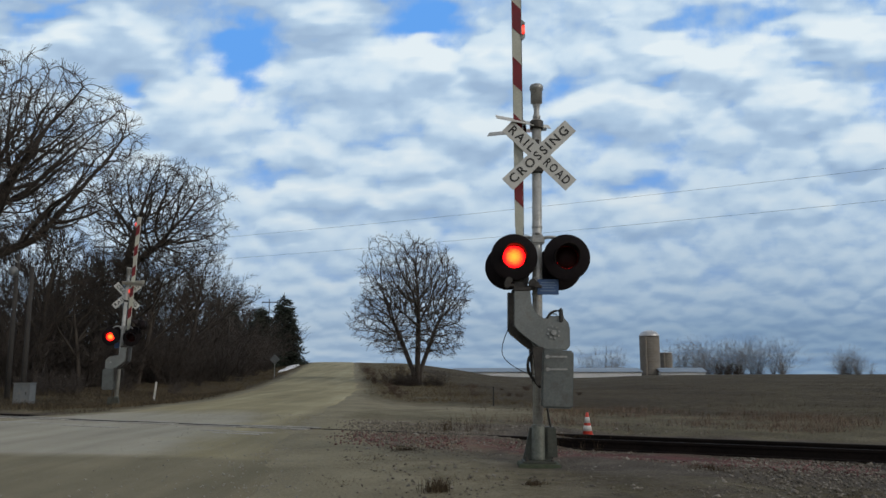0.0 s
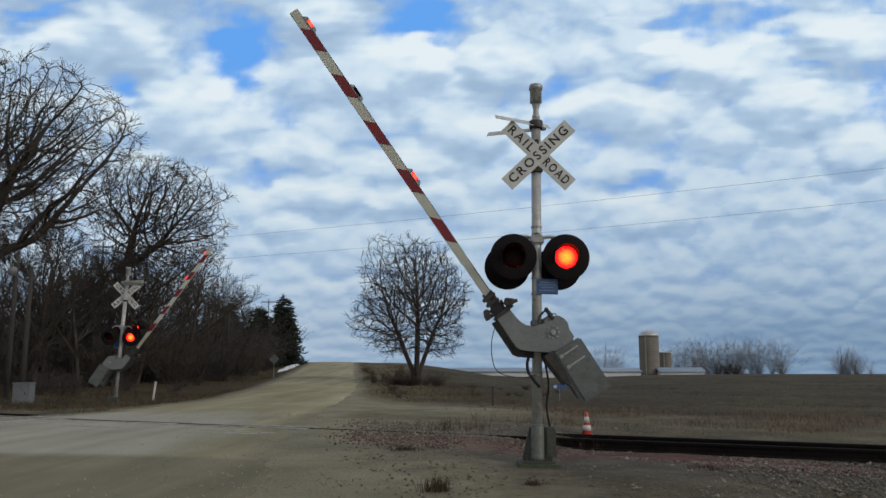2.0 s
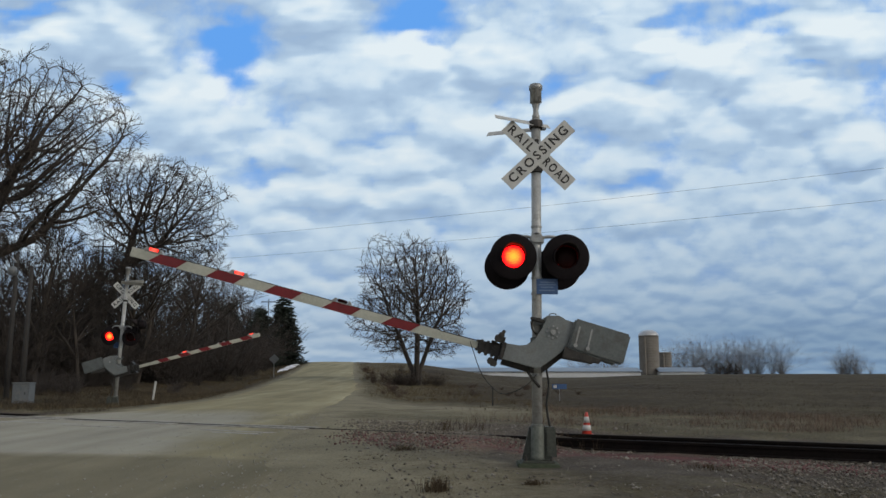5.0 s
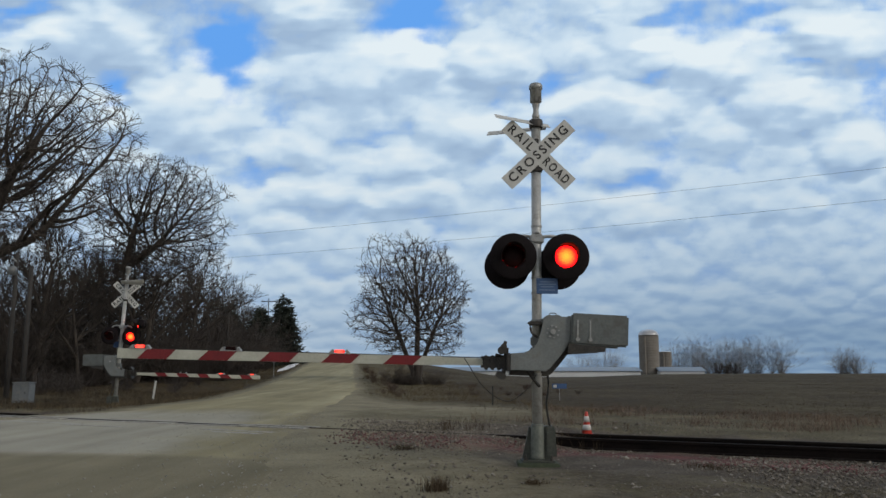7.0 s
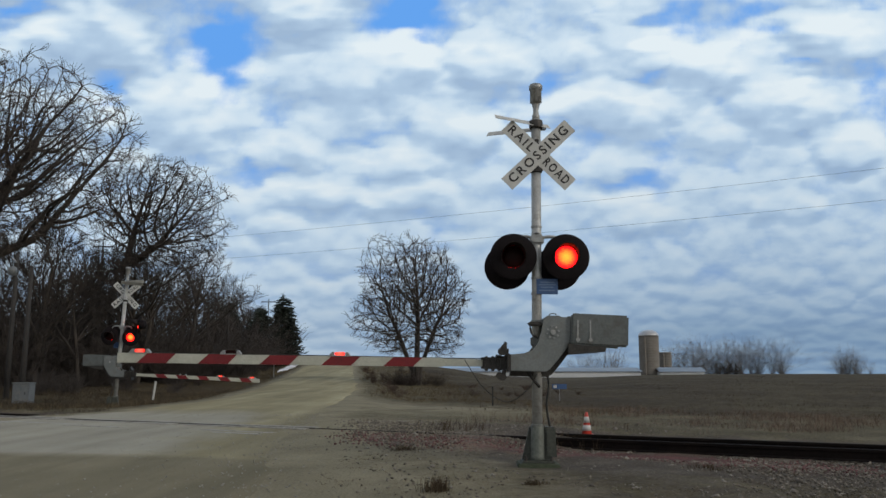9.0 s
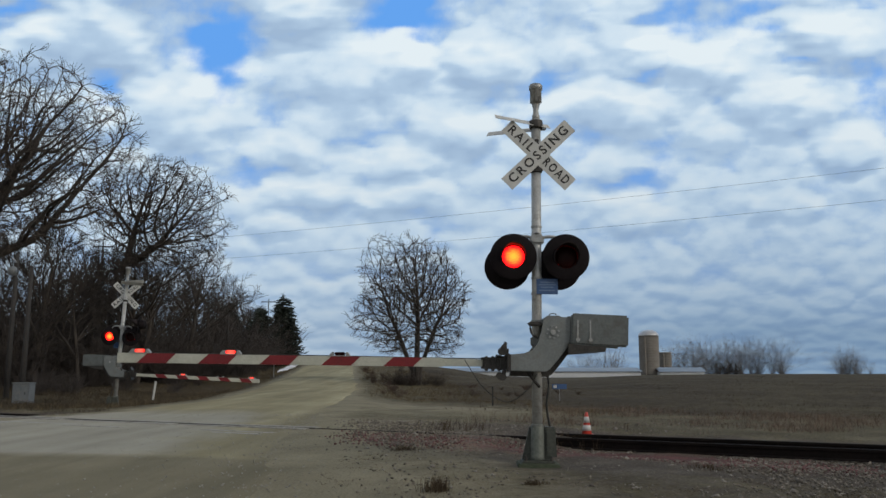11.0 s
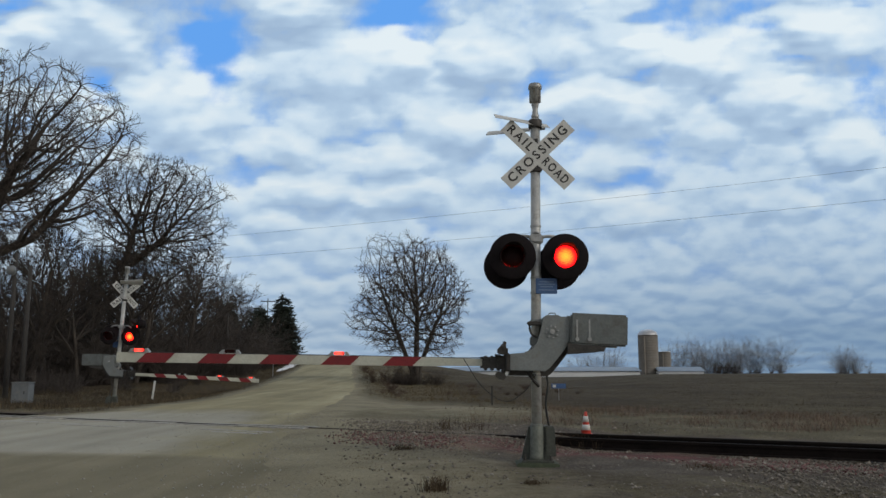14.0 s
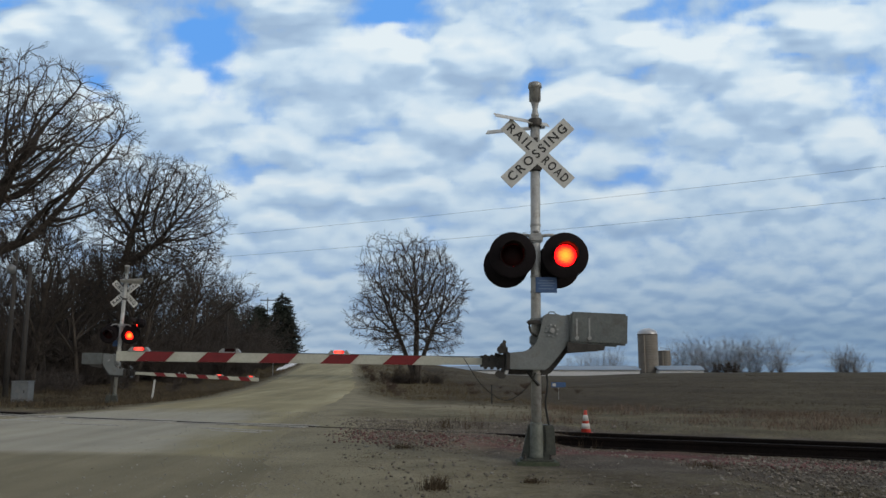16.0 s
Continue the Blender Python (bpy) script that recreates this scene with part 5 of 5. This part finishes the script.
def traffic_cone(at):
    t = thing("traffic_cone", "small orange traffic cone with white bands beyond the track", "traffic cone", at)
    part("foot", box(B(), -0.15, 0.15, -0.15, 0.15, 0, 0.025, 0.006), ORANGE, t)
    part("cone", lathe(B(), [(0.105, 0.025), (0.028, 0.46), (0.024, 0.47), (0.0, 0.47)], 20), ORANGE, t, "", None, True)
    for z0, z1 in ((0.1, 0.21), (0.26, 0.38)):
        r = lambda z: 0.105 - 0.077 * (z - 0.025) / 0.435 + 0.002
        part("band", lathe(B(), [(r(z0), z0), (r(z1), z1)], 20), SIGN_WHITE, t, "white reflective band", None, True)


traffic_cone(stand(2.95, 16.6, 0.0))

# patches of old snow on the verge by the crest
for x, y, a, b, turn in ((-18.2, 93, 0.5, 5.0, 6), (-17.6, 88, 0.35, 2.6, 8), (-19.2, 102, 0.5, 4.0, 8)):
    bm = B()
    ring = [(a * (1 + 0.3 * math.sin(5 * q + x)) * math.cos(q), b * (1 + 0.2 * math.sin(3 * q + y)) * math.sin(q)) for q in np.linspace(0, 6.283, 26)[:-1]]
    outer = [bm.verts.new((u, v, float(height(x + u, y + v)) - 0.02)) for u, v in ring]
    inner = [bm.verts.new((u * 0.7, v * 0.8, float(height(x + u * 0.7, y + v * 0.8)) + 0.14)) for u, v in ring]
    for i in range(len(ring)):
        bm.faces.new((outer[i], outer[(i + 1) % len(ring)], inner[(i + 1) % len(ring)], inner[i]))
    bm.faces.new(inner)
    solid("snow_patch", bm, SNOW, "strip of old snow on the road verge", "snow", pose(x, y, 0.02), "old snow", smooth=True)


# ---- loose stones and dry grass ----
def stones(name, label, spots, sizes, material, seed):
    rng = np.random.default_rng(seed)
    base = np.array([(1, 0, 0), (-1, 0, 0), (0, 1, 0), (0, -1, 0), (0, 0, 1), (0, 0, -1)], float)
    tri = np.array([(0, 2, 4), (2, 1, 4), (1, 3, 4), (3, 0, 4), (2, 0, 5), (1, 2, 5), (3, 1, 5), (0, 3, 5)])
    n = len(spots)
    v = base[None] * rng.uniform(0.55, 1.25, (n, 6, 1)) + rng.normal(0, 0.22, (n, 6, 3))
    ang = rng.uniform(0, 6.28, n)
    c, s_ = np.cos(ang)[:, None], np.sin(ang)[:, None]
    x = v[:, :, 0] * c - v[:, :, 1] * s_
    y = v[:, :, 0] * s_ + v[:, :, 1] * c
    v = np.stack([x, y, v[:, :, 2] * 0.7], -1) * sizes[:, None, None] + spots[:, None, :]
    f = (tri[None] + (np.arange(n) * 6)[:, None, None]).reshape(-1, 3)
    ob = new(name, array_mesh(name, v.reshape(-1, 3), f, material, False))
    return tagged(ob, label, "stones", kind="stuff")


def island_material(name, stops):
    m, n, l, p = nodes_of(name)
    g = n.new("ShaderNodeNewGeometry").outputs["Random Per Island"]
    r = ramp_node(n, stops)
    l.new(g, r.inputs[0])
    co = n.new("ShaderNodeTexCoord").outputs["Object"]
    l.new(mix_node(n, l, 0.35, r.outputs[0], mix_node(n, l, noise_node(n, l, co, 0.5, 3), stops[0][1], stops[-1][1])), p.inputs["Base Color"])
    p.inputs["Roughness"].default_value = 0.95
    p.inputs["Specular IOR Level"].default_value = 0.2
    return m


ISLE_STONE = island_material("mixed ballast stones", [(0.0, (0.06, 0.051, 0.042)), (0.45, (0.13, 0.113, 0.093)), (0.85, (0.2, 0.178, 0.15)), (1.0, (0.36, 0.34, 0.3))])
ISLE_RED = island_material("reddish ballast stones", [(0.0, (0.055, 0.021, 0.021)), (0.6, (0.14, 0.058, 0.057)), (1.0, (0.3, 0.19, 0.182))])
ISLE_DRY = island_material("mixed dry grass", [(0.0, (0.05, 0.038, 0.022)), (0.5, (0.1, 0.078, 0.046)), (1.0, (0.21, 0.17, 0.105))])
ISLE_WEED = island_material("mixed russet weeds", [(0.0, (0.07, 0.046, 0.035)), (0.5, (0.15, 0.105, 0.08)), (1.0, (0.28, 0.22, 0.17))])
ISLE_FIELD = island_material("field stubble", [(0.0, (0.028, 0.021, 0.014)), (0.5, (0.058, 0.044, 0.028)), (1.0, (0.115, 0.085, 0.055))])


ISLE_WOODGRASS = island_material("dull wood edge grass", [(0.0, (0.022, 0.018, 0.013)), (0.5, (0.046, 0.037, 0.027)), (1.0, (0.105, 0.086, 0.062))])


def scatter(rng, n, x0, x1, y0, y1, keep):
    x, y = rng.uniform(x0, x1, n), rng.uniform(y0, y1, n)
    k = rng.random(n) < keep(x, y)
    return x[k], y[k]


rg = np.random.default_rng(77)
offs = lambda x, y: np.maximum(road_span(y)[0] - x, x - road_span(y)[1])
# ballast shoulder on the near side and along the track
x, y = scatter(rg, 60000, -4, 12, 7, 20, lambda x, y: step(0.2, 1.8, offs(x, y)) * np.clip(0.12 + 0.7 * (1 - step(1.8, 3.4, np.abs(across(x, y) + 0.6))) + 0.55 * step(2.0, 5.0, x) * (y < 13), 0, 1) * (np.abs(x) < 0.66 * y))
sz = rg.uniform(0.008, 0.028, len(x)) * np.where(rg.random(len(x)) < 0.04, 1.9, 1)
stones("ballast", "loose grey and brown ballast stones", np.stack([x, y, height(x, y) + 0.01], -1), sz, ISLE_STONE, 5)
x, y = scatter(rg, 26000, -4, 12, 9, 20, lambda x, y: step(0.2, 1.5, offs(x, y)) * (1 - step(0.4, 1.3, np.abs(across(x, y) + 2.2))) * (0.35 + 0.65 * (along(x, y) < 9.5)))
stones("red_ballast", "reddish spilled stones beside the near rail", np.stack([x, y, height(x, y) + 0.01], -1), rg.uniform(0.01, 0.032, len(x)), ISLE_RED, 6)
x, y = scatter(rg, 9000, -11, -1, 7.5, 22, lambda x, y: (1 - step(-0.5, 0.6, offs(x, y))) * (0.12 + 0.8 * step(-1.6, 0.0, offs(x, y))))
stones("road_stones", "loose pale gravel on the road", np.stack([x, y, height(x, y) + 0.045], -1), rg.uniform(0.006, 0.018, len(x)), PANEL, 7)


def blades(name, label, x, y, tall, width, material, seed, lean=0.35, per=5, spread=0.09):
    """Tufts of tapering bent blades."""
    rng = np.random.default_rng(seed)
    x, y, tall = np.repeat(x, per), np.repeat(y, per), np.repeat(tall, per)
    n = len(x)
    x, y = x + rng.normal(0, spread, n), y + rng.normal(0, spread, n)
    h = tall * rng.uniform(0.5, 1.1, n)
    a, b = rng.uniform(0, 6.28, n), rng.uniform(0, 6.28, n)
    z = height(x, y) - 0.02
    w = width * rng.uniform(0.6, 1.3, n)
    dx, dy = np.cos(a) * w, np.sin(a) * w
    lx, ly = np.cos(b) * h * lean * rng.random(n), np.sin(b) * h * lean * rng.random(n)
    v = np.stack([np.stack([x - dx, y - dy, z], -1), np.stack([x + dx, y + dy, z], -1),
                  np.stack([x + dx * 0.6 + lx * 0.4, y + dy * 0.6 + ly * 0.4, z + h * 0.6], -1), np.stack([x - dx * 0.6 + lx * 0.4, y - dy * 0.6 + ly * 0.4, z + h * 0.6], -1),
                  np.stack([x + lx, y + ly, z + h], -1)], 1).reshape(-1, 3)
    k = (np.arange(n) * 5)[:, None]
    f = np.concatenate([k + np.array([[0, 1, 2]]), k + np.array([[0, 2, 3]]), k + np.array([[3, 2, 4]])], 0)
    ob = new(name, array_mesh(name, v, f, material, False))
    return tagged(ob, label, "grass", kind="stuff")


clump = lambda x, y, s, o: np.array([noise.noise((u * s, w * s, o)) for u, w in zip(x, y)]) * 0.5 + 0.5
# russet weeds beyond the track
x, y = scatter(rg, 15000, -3, 34, 14, 46, lambda x, y: step(2.6, 4.0, across(x, y)) * (1 - step(7, 16, across(x, y))) * step(0.5, 3, offs(x, y)) * (np.abs(x) < 0.68 * y) * 0.8)
c = clump(x, y, 0.35, 1.0)
k = rg.random(len(x)) < step(0.4, 0.66, c) + 0.08
k &= ~((np.abs(y - 28 + 0.25 * x) < 7.5) & (x < 3.2))
x, y, c = x[k], y[k], c[k]
blades("weeds", "russet and straw dead weeds beyond the track", x, y, 0.05 + 0.62 * np.maximum(c - 0.28, 0), 0.005, ISLE_WEED, 11, 1.5, 12, 0.22)
# dry verge grass on both sides of the road
x, y = scatter(rg, 26000, -26, 6, 22, 110, lambda x, y: step(0.2, 1.2, offs(x, y)) * (1 - step(5, 10, offs(x, y))) * (np.abs(across(x, y)) > 2.4))
c = clump(x, y, 0.4, 4.0)
k = (rg.random(len(x)) < 0.25 + c * 0.8) & ~((np.abs(y - 28 + 0.25 * x) < 8) & (x > -5) & (x < 3.6))
blades("verge_grass", "pale dry grass on the road verges", x[k], y[k], 0.08 + 0.2 * c[k], 0.008, ISLE_DRY, 12, 1.1, 6, 0.15)
# left foreground verge between the track and the wood
x, y = scatter(rg, 9000, -32, -9, 22, 46, lambda x, y: step(0.2, 1.2, offs(x, y)) * (across(x, y) > 2.4) * 0.9)
c = clump(x, y, 0.5, 6.0)
blades("wood_edge_grass", "dull brown dead grass in front of the wood", x, y, 0.08 + 0.25 * c, 0.008, ISLE_WOODGRASS, 13, 1.1, 6, 0.15)
# stubble over the field
x, y = scatter(rg, 24000, -2, 90, 24, 140, lambda x, y: step(6, 10, across(x, y)) * step(3, 6, offs(x, y)) * (x < 0.6 * y) * np.clip(60 / y, 0.15, 1))
blades("field_stubble", "short brown stubble on the field", x, y, np.full(len(x), 0.07), 0.012, ISLE_FIELD, 14, 1.5, 4, 0.25)
# thin dead turf on the near side
x, y = scatter(rg, 16000, -2.5, 9, 5.5, 13, lambda x, y: step(0.2, 1.4, offs(x, y)) * (across(x, y) < -3.0) * (np.abs(x) < 0.66 * y))
c = clump(x, y, 1.1, 9.0)
k = rg.random(len(x)) < step(0.42, 0.75, c)
blades("near_turf", "sparse flattened dead turf", x[k], y[k], 0.02 + 0.03 * c[k], 0.004, ISLE_DRY, 15, 1.5, 6, 0.04)
# the one dark weed clump by the roadside, and a few more along the shoulder
for sx, sy, r, tall in ((-0.07, 8.5, 0.055, 0.19), (1.0, 9.0, 0.05, 0.08), (-0.6, 12.6, 0.1, 0.1), (3.4, 10.6, 0.12, 0.1), (2.2, 14.6, 0.35, 0.3), (0.2, 16.6, 0.4, 0.3)):
    n = 48
    x, y = sx + rg.normal(0, r, n), sy + rg.normal(0, r, n)
    blades("weed_clump", "small dark dead weed clump", x, y, np.full(n, tall), 0.004, ISLE_FIELD, int(abs(sx) * 100) + 20, 0.8, 5, 0.03)


# ---- what moves ----
FLASH0, FLASH = 0.44, 0.5968


def flash_rows(at, lit_first, axis):
    """A lens turns half round at each change of the flasher."""
    def turned(a):
        return at @ (pose(0, 0, 0, 0, 0, a) if axis == "z" else pose(0, 0, 0, a))
    a = 0 if lit_first else 180
    rows = [(0.0, turned(a))]
    for k in range(27):
        f = round((FLASH0 + FLASH * k) * FPS) - 1
        if f % 15 in (13, 14):
            f = f // 15 * 15 + (15 if k < 14 else 12)
        for j, turn in enumerate((0, 60, 120, 180)):
            rows.append(((f + j) / FPS, turned(a + turn)))
        a += 180
    rows = [r for r in rows if r[0] <= 16.0]
    rows.append((16.1, turned(a)))
    return rows


def motions():
    near = [(0.0, 89.6), (0.3, 89.3), (0.5, 88.6), (0.7, 86.0), (1.0, 79.2), (1.5, 65.5), (2.0, 55.7), (2.5, 46.7), (3.0, 39.4), (3.5, 31.9), (4.0, 25.7), (4.2, 23.5), (5.2, 12.6), (6.0, 5.4), (6.3, 3.4), (6.5, 1.75), (6.8, 0.95), (7.2, 1.0), (7.6, 0.35), (8.2, 0.5), (9.0, 0.45), (16.0, 0.45)]
    far = [(0.0, 90.0), (0.3, 89.8), (0.5, 89.0), (1.0, 82.3), (1.5, 69.0), (2.0, 57.4), (2.5, 49.4), (3.0, 42.0), (3.5, 35.4), (4.0, 28.5), (4.2, 26.2), (5.2, 15.0), (6.0, 7.4), (6.3, 4.9), (6.6, 2.0), (7.0, 0.6), (8.0, -0.4), (16.0, -0.7)]
    walk(near_gate, [(t, NEAR @ PIVOT @ pose(0, 0, 0, 0, a - 0.35)) for t, a in near])
    walk(far_gate, [(t, FAR_GATE @ FAR_PIVOT @ pose(0, 0, 0, 0, a)) for t, a in far])
    here = pose(0, -0.006, 0)
    for lenses, left in ((near_lens, True), (far_lens, False)):
        walk(lenses["Lf"], flash_rows(here, left, "z"))
        walk(lenses["Rf"], flash_rows(here, not left, "z"))
        walk(lenses["Lb"], flash_rows(here, left, "z"))
        walk(lenses["Rb"], flash_rows(here, not left, "z"))
    walk(far_lens["side0.1"], flash_rows(here, False, "z"))
    walk(far_lens["side0.45"], flash_rows(here, False, "z"))
    up = pose(0, 0, 0.036)
    walk(near_gate_lens[1], flash_rows(up, True, "x"))
    walk(near_gate_lens[2], flash_rows(up, False, "x"))
    turned = up @ pose(0, 0, 0, 0, 0, 180)
    far_gate_lens[0].matrix_basis = turned
    walk(far_gate_lens[1], flash_rows(turned, False, "x"))
    walk(far_gate_lens[2], flash_rows(turned, True, "x"))
    hang = []
    for t, a in near:
        p = PIVOT @ pose(0, 0, 0, 0, a) @ Vector((-1.25, -0.05, -0.38))
        ang = math.degrees(math.atan2(p.z - WIRE_AT[2], WIRE_AT[0] - p.x)) - 11.3
        hang.append((t, NEAR @ pose(*WIRE_AT) @ pose(0, 0, 0, 0, ang)))
    walk(slack_wire, hang)
    walk(clouds, [(0.0, pose(13, 8, 0)), (16.0, pose(-13, -8, 0))])


motions()
